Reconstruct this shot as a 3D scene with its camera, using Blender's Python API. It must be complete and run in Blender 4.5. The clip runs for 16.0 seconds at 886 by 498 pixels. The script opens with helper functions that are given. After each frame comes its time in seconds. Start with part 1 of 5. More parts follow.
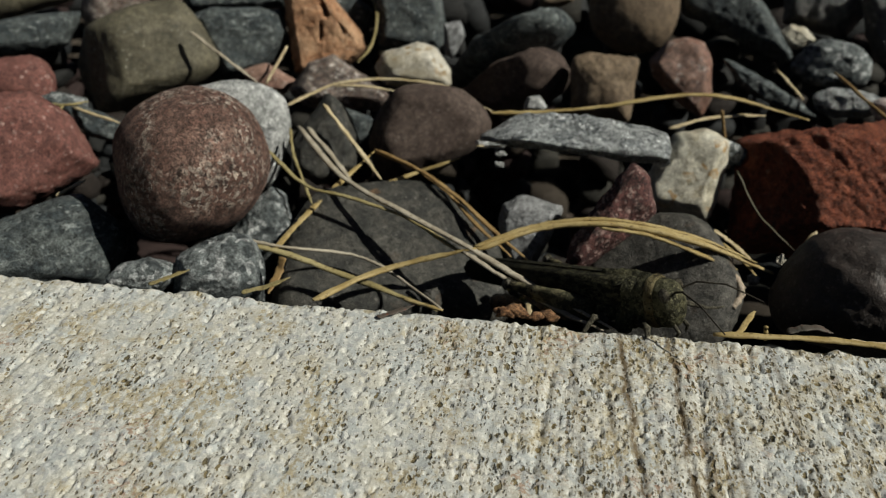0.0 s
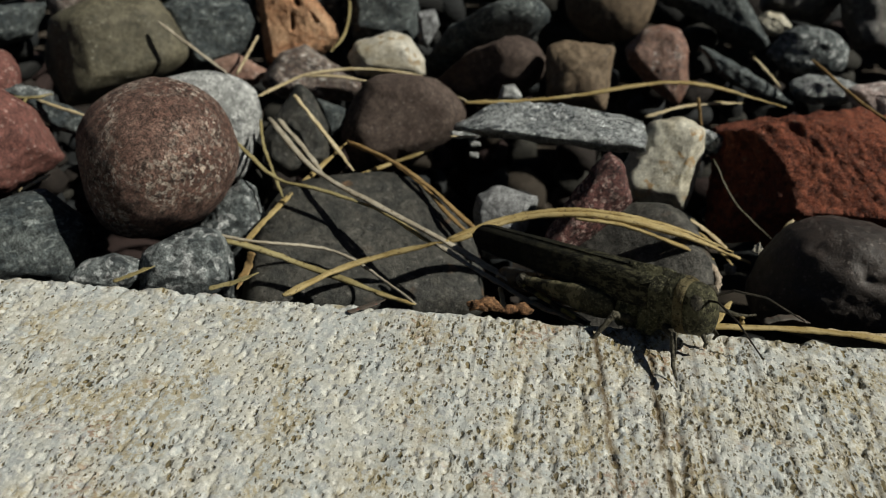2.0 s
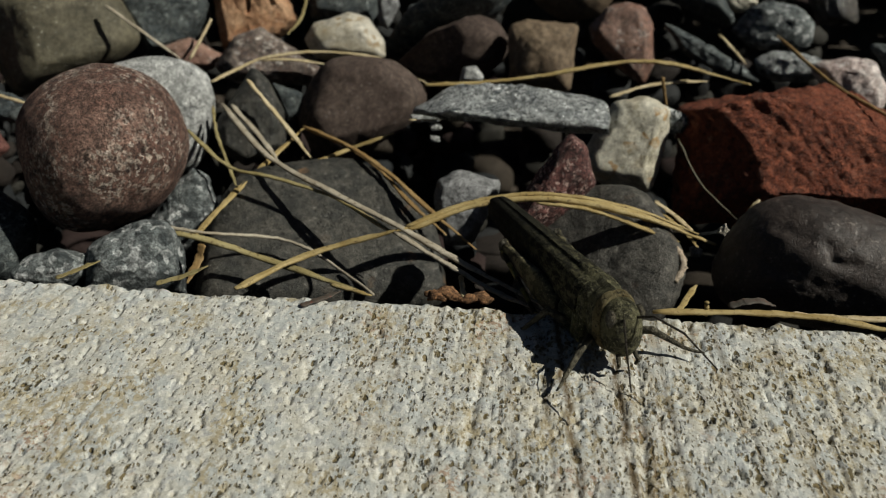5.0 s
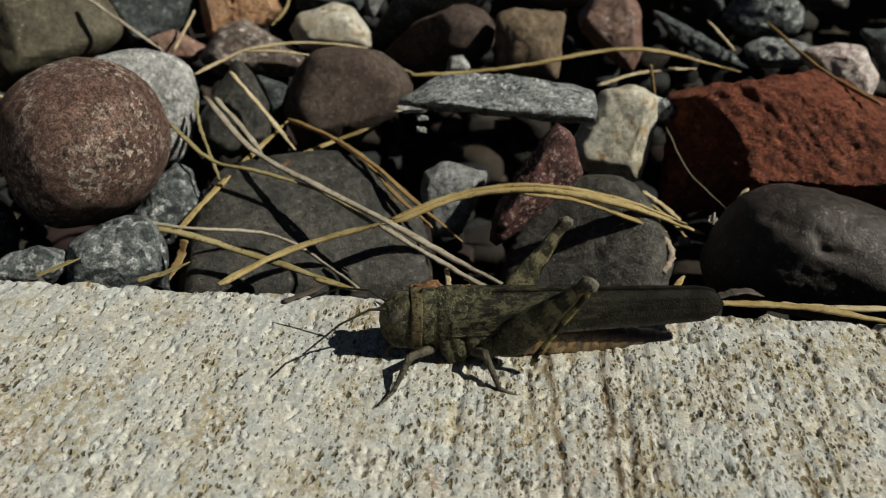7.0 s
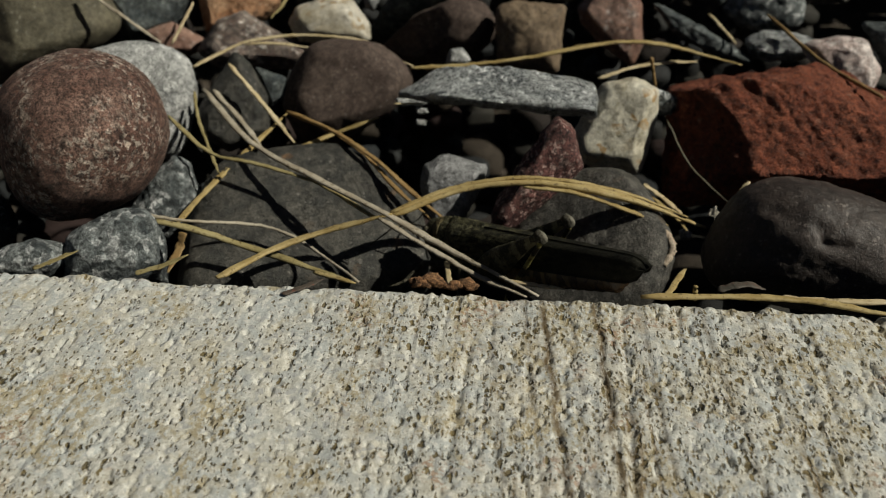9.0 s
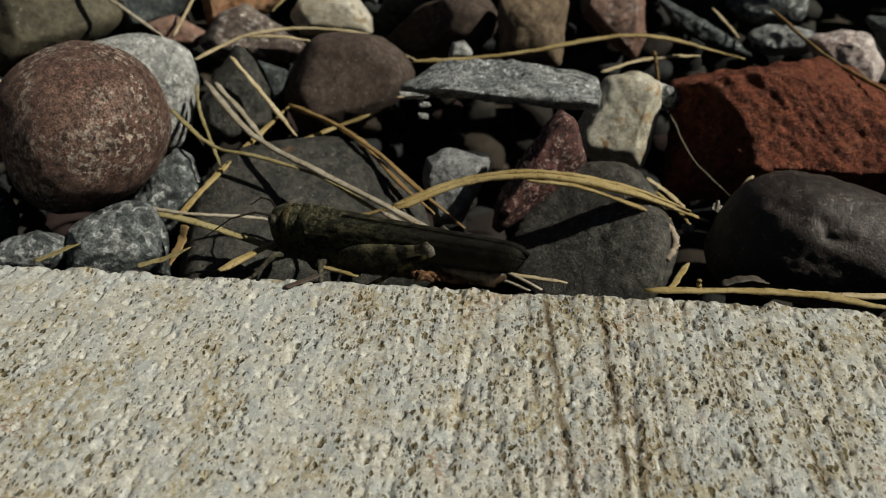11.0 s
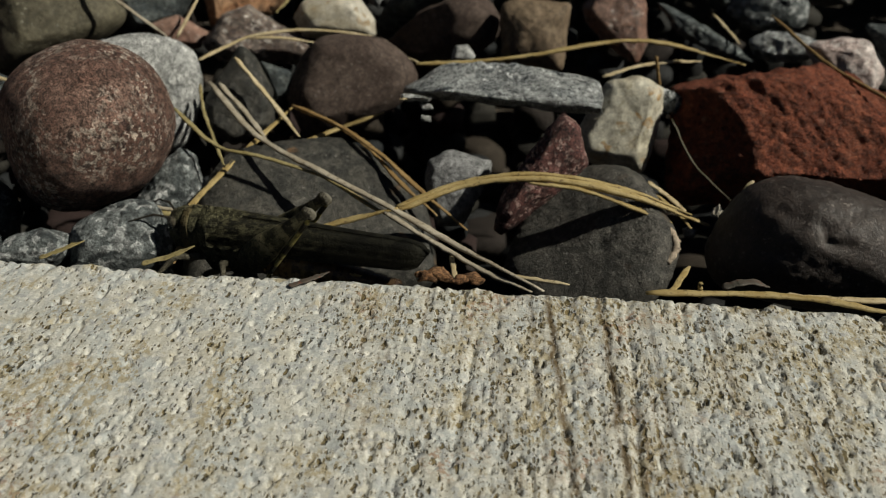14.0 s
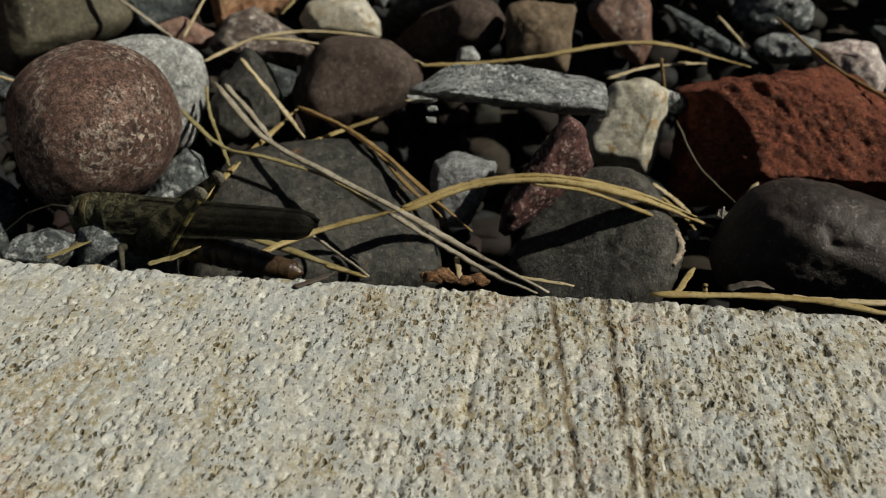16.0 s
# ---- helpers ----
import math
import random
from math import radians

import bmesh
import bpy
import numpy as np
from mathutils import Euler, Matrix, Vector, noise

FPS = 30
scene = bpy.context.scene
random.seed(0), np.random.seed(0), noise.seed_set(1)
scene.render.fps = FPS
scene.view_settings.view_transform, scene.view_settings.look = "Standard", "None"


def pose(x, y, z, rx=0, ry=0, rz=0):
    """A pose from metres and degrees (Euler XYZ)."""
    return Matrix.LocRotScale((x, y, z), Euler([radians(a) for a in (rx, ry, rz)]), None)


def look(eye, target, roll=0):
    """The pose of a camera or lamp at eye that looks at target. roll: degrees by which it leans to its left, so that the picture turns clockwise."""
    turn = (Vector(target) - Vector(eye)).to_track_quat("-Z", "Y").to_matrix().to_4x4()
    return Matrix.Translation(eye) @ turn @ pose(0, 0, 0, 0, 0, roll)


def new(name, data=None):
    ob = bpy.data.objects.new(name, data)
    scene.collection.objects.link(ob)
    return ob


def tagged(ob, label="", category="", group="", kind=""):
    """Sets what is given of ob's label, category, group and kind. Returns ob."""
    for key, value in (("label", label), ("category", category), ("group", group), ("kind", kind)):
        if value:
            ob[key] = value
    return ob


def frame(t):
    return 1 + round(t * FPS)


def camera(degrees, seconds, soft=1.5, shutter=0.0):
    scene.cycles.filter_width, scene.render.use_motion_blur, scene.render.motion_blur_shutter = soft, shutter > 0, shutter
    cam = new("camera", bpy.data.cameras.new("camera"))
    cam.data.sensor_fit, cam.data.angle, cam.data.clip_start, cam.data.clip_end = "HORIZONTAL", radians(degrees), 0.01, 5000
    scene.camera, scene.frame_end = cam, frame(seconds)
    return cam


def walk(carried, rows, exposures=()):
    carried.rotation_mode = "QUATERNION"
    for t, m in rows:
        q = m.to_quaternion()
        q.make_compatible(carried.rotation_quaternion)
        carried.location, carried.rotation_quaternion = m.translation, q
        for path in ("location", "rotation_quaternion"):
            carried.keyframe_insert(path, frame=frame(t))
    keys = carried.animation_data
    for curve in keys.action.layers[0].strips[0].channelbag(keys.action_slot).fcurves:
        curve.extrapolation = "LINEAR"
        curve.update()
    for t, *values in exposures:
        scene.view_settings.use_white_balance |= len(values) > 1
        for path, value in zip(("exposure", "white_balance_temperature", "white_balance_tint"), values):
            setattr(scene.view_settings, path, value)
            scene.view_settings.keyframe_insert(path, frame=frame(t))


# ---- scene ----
cam = camera(52.8, 16.0, soft=1.1)
CM = 0.01
# seconds, eye in centimetres, yaw, pitch, roll
PATH = [
    (0, 1.306, -9.663, 6.589, 7.75, -29.88, 0.93),
    (0.5, 1.364, -9.547, 6.557, 7.59, -30.20, 0.67),
    (1, 1.388, -9.484, 6.524, 7.16, -30.45, 0.72),
    (1.5, 1.404, -9.444, 6.505, 6.81, -30.51, 0.82),
    (2, 1.423, -9.424, 6.495, 6.46, -30.46, 0.95),
    (2.5, 1.437, -9.394, 6.486, 6.17, -30.40, 1.09),
    (3, 1.472, -9.319, 6.458, 5.81, -30.65, 1.04),
    (3.5, 1.509, -9.227, 6.423, 5.46, -31.01, 0.98),
    (4, 1.534, -9.162, 6.393, 5.15, -31.22, 1.01),
    (6.5, 1.753, -8.876, 6.341, 4.22, -32.11, 0.36),
    (7, 1.754, -8.871, 6.336, 4.28, -32.26, 0.31),
    (7.5, 1.745, -8.878, 6.328, 4.31, -32.13, 0.39),
    (8, 1.742, -8.864, 6.321, 4.21, -32.26, 0.41),
    (8.5, 1.746, -8.848, 6.301, 4.17, -32.38, 0.42),
    (9, 1.740, -8.830, 6.277, 4.21, -32.58, 0.40),
    (11.5, 1.698, -8.821, 6.237, 4.15, -32.88, 0.59),
    (12, 1.703, -8.825, 6.238, 4.07, -32.81, 0.68),
    (12.5, 1.700, -8.833, 6.233, 3.99, -32.70, 0.76),
    (13, 1.696, -8.834, 6.235, 4.02, -32.68, 0.78),
    (13.5, 1.697, -8.820, 6.228, 4.12, -32.87, 0.70),
    (14, 1.629, -8.907, 6.237, 3.96, -32.60, 1.21),
    (14.5, 1.640, -8.901, 6.247, 4.07, -32.63, 1.12),
    (15, 1.636, -8.916, 6.248, 4.15, -32.48, 1.11),
    (15.5, 1.619, -8.925, 6.243, 4.20, -32.48, 1.17),
    (16, 1.610, -8.937, 6.248, 4.23, -32.51, 1.21),
]
cam.data.dof.use_dof, cam.data.dof.focus_distance, cam.data.dof.aperture_fstop = True, 10.4 * CM, 46
walk(cam, [(t, pose(x * CM, y * CM, z * CM, 90 + pitch, 0, yaw) @ pose(0, 0, 0, 0, 0, roll)) for t, x, y, z, yaw, pitch, roll in PATH],
     exposures=[(0.0, 0.03, 6250, 10), (3.0, 0.02, 6250, 10), (3.6, 0.06, 6250, 10), (4.0, -0.12, 6250, 10), (6.5, 0.02, 6400, 10), (8.0, 0.0, 6400, 10), (8.5, -0.11, 6450, 10), (9.0, -0.14, 6500, 10), (16.0, -0.13, 6500, 10)])

# ---- sky and sun ----
SUN_HEIGHT, SUN_AZIMUTH = 44.5, -9.0        # degrees; azimuth from +x towards +y
world = bpy.data.worlds.new("sky")
scene.world = world
world.use_nodes = True
wn = world.node_tree.nodes
sky = wn.new("ShaderNodeTexSky")
sky.sky_type, sky.sun_disc = "NISHITA", False
sky.sun_elevation, sky.sun_rotation = radians(SUN_HEIGHT), radians(90 - SUN_AZIMUTH)
wn["Background"].inputs[1].default_value = 0.0115
world.node_tree.links.new(sky.outputs[0], wn["Background"].inputs[0])
sun = new("sun", bpy.data.lights.new("sun", "SUN"))
sun.data.energy, sun.data.angle, sun.data.color = 4.4, radians(0.55), (1.0, 0.965, 0.835)
toward = Vector((math.cos(radians(SUN_HEIGHT)) * math.cos(radians(SUN_AZIMUTH)), math.cos(radians(SUN_HEIGHT)) * math.sin(radians(SUN_AZIMUTH)), math.sin(radians(SUN_HEIGHT))))
sun.matrix_world = look(toward, (0, 0, 0))


# ---- materials ----
class Net:
    """A small builder for node materials whose textures are laid out in centimetres."""

    def __init__(self, name, shift=True):
        self.mat = bpy.data.materials.new(name)
        self.mat.use_nodes = True
        self.tree = self.mat.node_tree
        self.shader = self.tree.nodes["Principled BSDF"]
        co = self.add("ShaderNodeTexCoord")
        self.co = self.vector("SCALE", co.outputs["Object"], scale=100.0)
        if shift:
            info = self.add("ShaderNodeObjectInfo")
            off = self.add("ShaderNodeCombineXYZ")
            for k in range(3):
                self.link(self.math("MULTIPLY", info.outputs["Random"], 37.0 + 11 * k), off.inputs[k])
            self.co = self.vector("ADD", self.co, off.outputs[0])

    def add(self, kind):
        return self.tree.nodes.new(kind)

    def link(self, a, b):
        self.tree.links.new(a, b)

    def set(self, socket, value):
        if isinstance(value, bpy.types.NodeSocket):
            self.link(value, socket)
        elif isinstance(value, (tuple, list)) and socket.type == "RGBA":
            socket.default_value = (*value[:3], 1)
        else:
            socket.default_value = value

    def vector(self, op, a, b=None, scale=None):
        n = self.add("ShaderNodeVectorMath")
        n.operation = op
        self.link(a, n.inputs[0])
        if b is not None:
            self.set(n.inputs[1], b)
        if scale is not None:
            n.inputs["Scale"].default_value = scale
        return n.outputs[0]

    def math(self, op, a, b=0.0, clamp=False):
        n = self.add("ShaderNodeMath")
        n.operation, n.use_clamp = op, clamp
        self.set(n.inputs[0], a)
        self.set(n.inputs[1], b)
        return n.outputs[0]

    def noise(self, scale, detail=4.0, rough=0.6, stretch=None, warp=0.0):
        n = self.add("ShaderNodeTexNoise")
        n.inputs["Scale"].default_value, n.inputs["Detail"].default_value, n.inputs["Roughness"].default_value = scale, detail, rough
        n.inputs["Distortion"].default_value = warp
        self.link(self.vector("MULTIPLY", self.co, stretch) if stretch else self.co, n.inputs["Vector"])
        return n.outputs["Fac"]

    def cells(self, scale, out="Color", stretch=None):
        n = self.add("ShaderNodeTexVoronoi")
        n.inputs["Scale"].default_value = scale
        self.link(self.vector("MULTIPLY", self.co, stretch) if stretch else self.co, n.inputs["Vector"])
        if out == "Distance":
            return n.outputs["Distance"]
        s = self.add("ShaderNodeSeparateColor")
        self.link(n.outputs["Color"], s.inputs[0])
        return s.outputs[0]

    def pores(self, scale, stretch, share, bend, seed=0.0):
        """Ragged round pores: how deep inside one a point lies; share is the least cell number that opens, lowered where worn."""
        wob = self.add("ShaderNodeTexNoise")
        wob.inputs["Scale"].default_value, wob.inputs["Detail"].default_value = scale * 0.9, 3
        self.link(self.co, wob.inputs["Vector"])
        at = self.vector("ADD", self.vector("MULTIPLY", self.co, stretch), self.vector("SCALE", wob.outputs["Color"], scale=bend / scale))
        n = self.add("ShaderNodeTexVoronoi")
        n.inputs["Scale"].default_value = scale
        self.link(self.vector("ADD", at, (seed, seed, seed)), n.inputs["Vector"])
        s = self.add("ShaderNodeSeparateColor")
        self.link(n.outputs["Color"], s.inputs[0])
        grow = self.math("MULTIPLY", self.math("SUBTRACT", s.outputs[0], share), 0.85)
        return self.math("SUBTRACT", self.math("MINIMUM", grow, 0.42), n.outputs["Distance"])

    def ramp(self, value, low, high, a=0.0, b=1.0):
        n = self.add("ShaderNodeMapRange")
        n.clamp = True
        self.set(n.inputs[0], value)
        for k, v in enumerate((low, high, a, b)):
            n.inputs[k + 1].default_value = v
        return n.outputs[0]

    def mix(self, fac, a, b, mode="MIX"):
        n = self.add("ShaderNodeMix")
        n.data_type, n.blend_type = "RGBA", mode
        self.set(n.inputs[0], fac)
        self.set(n.inputs[6], a)
        self.set(n.inputs[7], b)
        return n.outputs[2]

    def grey(self, value):
        n = self.add("ShaderNodeCombineColor")
        for k in range(3):
            self.link(value, n.inputs[k])
        return n.outputs[0]

    def bump(self, heights, distance=0.0002):
        """heights: pairs of height and strength."""
        last = None
        for h, strength in heights:
            n = self.add("ShaderNodeBump")
            n.inputs["Strength"].default_value, n.inputs["Distance"].default_value = strength, distance
            self.link(h, n.inputs["Height"])
            if last:
                self.link(last, n.inputs["Normal"])
            last = n.outputs[0]
        self.link(last, self.shader.inputs["Normal"])

    def done(self, color, rough=0.8, spec=0.4):
        self.set(self.shader.inputs["Base Color"], color)
        self.set(self.shader.inputs["Roughness"], rough)
        self.set(self.shader.inputs["Specular IOR Level"], spec)
        return self.mat


def rock(name, c1, c2, flecks=(), rough=0.75, spec=0.35, grain=0.5, patch=1.1, relief=0.6, veins=None, broken=0.0, cluster=(0.36, 0.56, 0.25)):
    """flecks: rows of cell scale per centimetre, share of the cells, colour."""
    c1, c2 = tuple(0.86 * v for v in c1), tuple(0.86 * v for v in c2)
    n = Net(name)
    grain *= 1.2
    big, mid, fine = n.noise(patch, 6, 0.68, warp=0.4), n.noise(7, 5, 0.7), n.noise(34, 3, 0.7)
    color = n.mix(n.ramp(big, 0.42, 0.58), c1, c2)
    if veins:
        color = n.mix(n.ramp(n.noise(2.2, 3, 0.5, (1, 1, 3.5), 1.5), 0.60, 0.66, 0, 0.8), color, veins)
    for scale, share, tint in flecks:
        cell = n.ramp(n.cells(scale), 1 - share, 1 - share + 0.03)
        spread = n.math("MULTIPLY", n.ramp(n.noise(scale * 0.5, 2), 0.35, 0.55), n.ramp(n.noise(0.9, 3), cluster[0], cluster[1], cluster[2], 1.0))
        color = n.mix(n.math("MULTIPLY", cell, spread), color, tint)
    shade = n.math("MULTIPLY", n.ramp(mid, 0.36, 0.64, 1 - 0.55 * grain, 1 + 0.45 * grain), n.ramp(fine, 0.36, 0.64, 1 - 0.6 * grain, 1 + 0.5 * grain))
    color = n.mix(1.0, color, n.grey(shade), "MULTIPLY")
    # small pits are darker, knocked spots show paler
    pit = n.ramp(n.noise(14, 5, 0.8), 0.34, 0.43, 0.75 * grain, 0.0)
    color = n.mix(pit, color, tuple(0.3 * v for v in c1))
    knock = n.math("MULTIPLY", n.ramp(n.noise(24, 4, 0.8), 0.60, 0.68, 0, 0.5), n.ramp(n.noise(3, 3, 0.6), 0.45, 0.6, 0.2, 1.0))
    color = n.mix(knock, color, tuple(min(0.75, 1.9 * v + 0.02) for v in c2))
    n.bump([(n.ramp(pit, 0, 0.4 * grain + 0.01, 1, 0), relief * 0.35), (big, relief * 0.5), (mid, relief * 0.6), (fine, relief * 0.55), (n.noise(80, 2, 0.6), relief * 0.35)]
           + ([(n.noise(3.0, 5, 0.7, (0.7, 1.6, 1.6), 0.8), broken), (n.noise(9.0, 4, 0.7, (0.6, 1.5, 1.5), 0.5), broken * 0.8)] if broken else []), 0.0004 + 0.0008 * broken)
    return n.done(color, n.ramp(fine, 0.3, 0.7, rough - 0.12, min(1.0, rough + 0.12)), spec)


M_COBBLE = rock("reddish sandstone", (0.165, 0.090, 0.068), (0.235, 0.142, 0.11), [(13, 0.30, (0.40, 0.33, 0.27)), (26, 0.25, (0.46, 0.39, 0.33)), (20, .12, (0.07, 0.04, 0.035))], grain=0.9, relief=1.8, cluster=(0.46, 0.58, 0.06))
M_REDROCK = rock("dull red stone", (0.155, 0.062, 0.05), (0.20, 0.085, 0.068), [(18, 0.08, (0.34, 0.22, 0.19))], grain=0.6, relief=0.9)
M_BRICK = rock("brick red stone", (0.28, 0.076, 0.037), (0.37, 0.112, 0.056), [(12, 0.04, (0.38, 0.19, 0.13)), (18, 0.06, (0.12, 0.028, 0.017))], grain=0.75, relief=1.4, broken=1.0, patch=2.0)
M_MAROON = rock("maroon speckled stone", (0.115, 0.045, 0.04), (0.16, 0.068, 0.058), [(17, 0.36, (0.42, 0.29, 0.25)), (22, 0.28, (0.035, 0.016, 0.016))], grain=0.9, relief=1.4, cluster=(0.36, 0.56, 0.7))
M_OLIVE = rock("olive grey stone", (0.098, 0.087, 0.057), (0.15, 0.132, 0.087), [(24, 0.05, (0.24, 0.23, 0.18))], grain=0.5, relief=0.7, rough=0.65, patch=1.8)
M_SLATE = rock("blue grey slate", (0.052, 0.064, 0.068), (0.125, 0.14, 0.135), [(13, 0.10, (0.24, 0.26, 0.25)), (18, 0.15, (0.035, 0.042, 0.045))], grain=0.75, relief=1.4, veins=(0.20, 0.22, 0.21), patch=2.2)
M_DARK = rock("dark grey stone", (0.036, 0.036, 0.031), (0.075, 0.070, 0.058), [(26, 0.05, (0.15, 0.14, 0.125)), (6, 0.03, (0.12, 0.07, 0.035))], grain=0.7, relief=0.9, rough=0.6, spec=0.4, patch=3.0)
M_DARKSLATE = rock("brownish dark slate", (0.055, 0.052, 0.044), (0.105, 0.097, 0.082), [(26, 0.05, (0.17, 0.16, 0.14)), (6, 0.03, (0.14, 0.08, 0.04))], grain=0.75, relief=1.1, rough=0.6, spec=0.4, patch=2.6)
M_BLACKBROWN = rock("blackish brown stone", (0.038, 0.029, 0.024), (0.058, 0.043, 0.035), [(28, 0.08, (0.13, 0.11, 0.095))], grain=0.45, relief=0.6, rough=0.5, spec=0.5)
M_BROWN = rock("dark brown stone", (0.078, 0.056, 0.046), (0.105, 0.078, 0.064), [(26, 0.05, (0.15, 0.125, 0.11))], grain=0.5, relief=0.6, rough=0.85, spec=0.2)
M_TAN = rock("tan sandstone", (0.155, 0.11, 0.07), (0.21, 0.153, 0.098), [(22, 0.08, (0.16, 0.11, 0.07))], grain=0.5, relief=0.7)
M_PINKGRAN = rock("pink granite", (0.17, 0.115, 0.09), (0.32, 0.26, 0.22), [(11, 0.28, (0.52, 0.47, 0.42)), (14, 0.22, (0.08, 0.06, 0.055))], grain=0.8, relief=1.5, patch=2.6, spec=0.5, rough=0.6)
M_PINKWHITE = rock("pinkish white granite", (0.56, 0.44, 0.40), (0.70, 0.63, 0.59), [(11, 0.20, (0.66, 0.60, 0.57)), (14, 0.14, (0.22, 0.15, 0.14))], grain=0.6, relief=1.0)
M_ROSE = rock("rose brown granite", (0.25, 0.125, 0.085), (0.31, 0.18, 0.13), [(11, 0.14, (0.50, 0.42, 0.37)), (14, 0.20, (0.11, 0.06, 0.05))], grain=0.7, relief=1.1, spec=0.6, rough=0.5)
M_WHITEGRAN = rock("white granite", (0.36, 0.365, 0.35), (0.56, 0.56, 0.54), [(5, 0.25, (0.25, 0.255, 0.25)), (14, 0.18, (0.17, 0.175, 0.17)), (9, 0.12, (0.70, 0.70, 0.68))], grain=0.65, relief=1.2, patch=2.4)
M_GREYGRAN = rock("grey granite", (0.095, 0.108, 0.108), (0.24, 0.26, 0.255), [(10, 0.34, (0.50, 0.51, 0.50)), (8, 0.34, (0.032, 0.038, 0.040))], grain=0.8, relief=1.3, patch=3.2, cluster=(0.36, 0.56, 0.6))
M_GREYFINE = rock("pale grey sandstone", (0.24, 0.245, 0.245), (0.30, 0.30, 0.30), [(30, 0.15, (0.13, 0.13, 0.13))], grain=0.6, relief=1.0)
M_SPARKLE = rock("sparkling granite", (0.36, 0.38, 0.38), (0.52, 0.54, 0.53), [(14, 0.24, (0.74, 0.75, 0.74)), (12, 0.26, (0.07, 0.08, 0.085))], grain=0.8, relief=2.0, rough=0.3, spec=1.0)
M_CREAM = rock("cream quartz", (0.52, 0.47, 0.35), (0.65, 0.61, 0.50), [(10, 0.08, (0.38, 0.34, 0.24)), (5, 0.10, (0.40, 0.25, 0.10))], grain=0.4, relief=0.8, rough=0.55, spec=0.5)
M_WHITE = rock("white quartz", (0.42, 0.37, 0.27), (0.58, 0.54, 0.45), [(8, 0.12, (0.30, 0.22, 0.12))], grain=0.3, relief=0.5, rough=0.5, spec=0.5)
M_RUST = rock("rusty orange stone", (0.40, 0.20, 0.10), (0.50, 0.30, 0.17), [(10, 0.08, (0.22, 0.09, 0.04)), (20, 0.1, (0.5, 0.34, 0.22))], grain=0.6, relief=1.0)
M_SALMON = rock("salmon stone", (0.24, 0.135, 0.10), (0.29, 0.18, 0.135), [(16, 0.1, (0.5, 0.4, 0.34))], grain=0.4, relief=0.6)
M_BLACKGRAN = rock("black granite", (0.06, 0.055, 0.05), (0.11, 0.095, 0.08), [(10, 0.10, (0.32, 0.29, 0.25)), (12, 0.2, (0.025, 0.022, 0.02))], grain=0.8, relief=1.4, rough=0.35, spec=0.8)


def loose_gravel():
    """Mixed gravel: one colour for each loose stone of the joined mesh."""
    n = Net("gap-shaded mixed gravel", shift=False)
    geo = n.add("ShaderNodeNewGeometry")
    ramp = n.add("ShaderNodeValToRGB")
    ramp.color_ramp.interpolation = "CONSTANT"
    # near-black colours: the shade of the deep gaps is put into them
    shaded_tints = [(0.016, 0.016, 0.015), (0.023, 0.024, 0.024), (0.020, 0.015, 0.012), (0.026, 0.015, 0.013), (0.027, 0.025, 0.02), (0.034, 0.026, 0.018), (0.015, 0.017, 0.018)]
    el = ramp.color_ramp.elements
    while len(el) < len(shaded_tints):
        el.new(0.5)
    for k, tint in enumerate(shaded_tints):
        el[k].position, el[k].color = k / len(shaded_tints), (*tint, 1)
    n.link(geo.outputs["Random Per Island"], ramp.inputs[0])
    mid, fine = n.noise(5, 4, 0.65), n.noise(30, 3, 0.7)
    shade = n.math("MULTIPLY", n.ramp(mid, 0.3, 0.7, 0.7, 1.25), n.ramp(fine, 0.3, 0.7, 0.75, 1.25))
    n.bump([(mid, 0.5), (fine, 0.7)], 0.0004)
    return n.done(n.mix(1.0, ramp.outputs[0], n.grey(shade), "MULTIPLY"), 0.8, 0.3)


# the deepest broom lines on the slab: start in centimetres, drift, depth
SCORES = [(2.29, 0.06, 0.038), (2.94, 0.012, 0.041), (2.62, 0.03, 0.014), (2.06, 0.06, 0.016), (1.68, 0.06, 0.012), (3.42, 0.03, 0.014), (4.14, 0.05, 0.018), (4.72, 0.04, 0.014)]


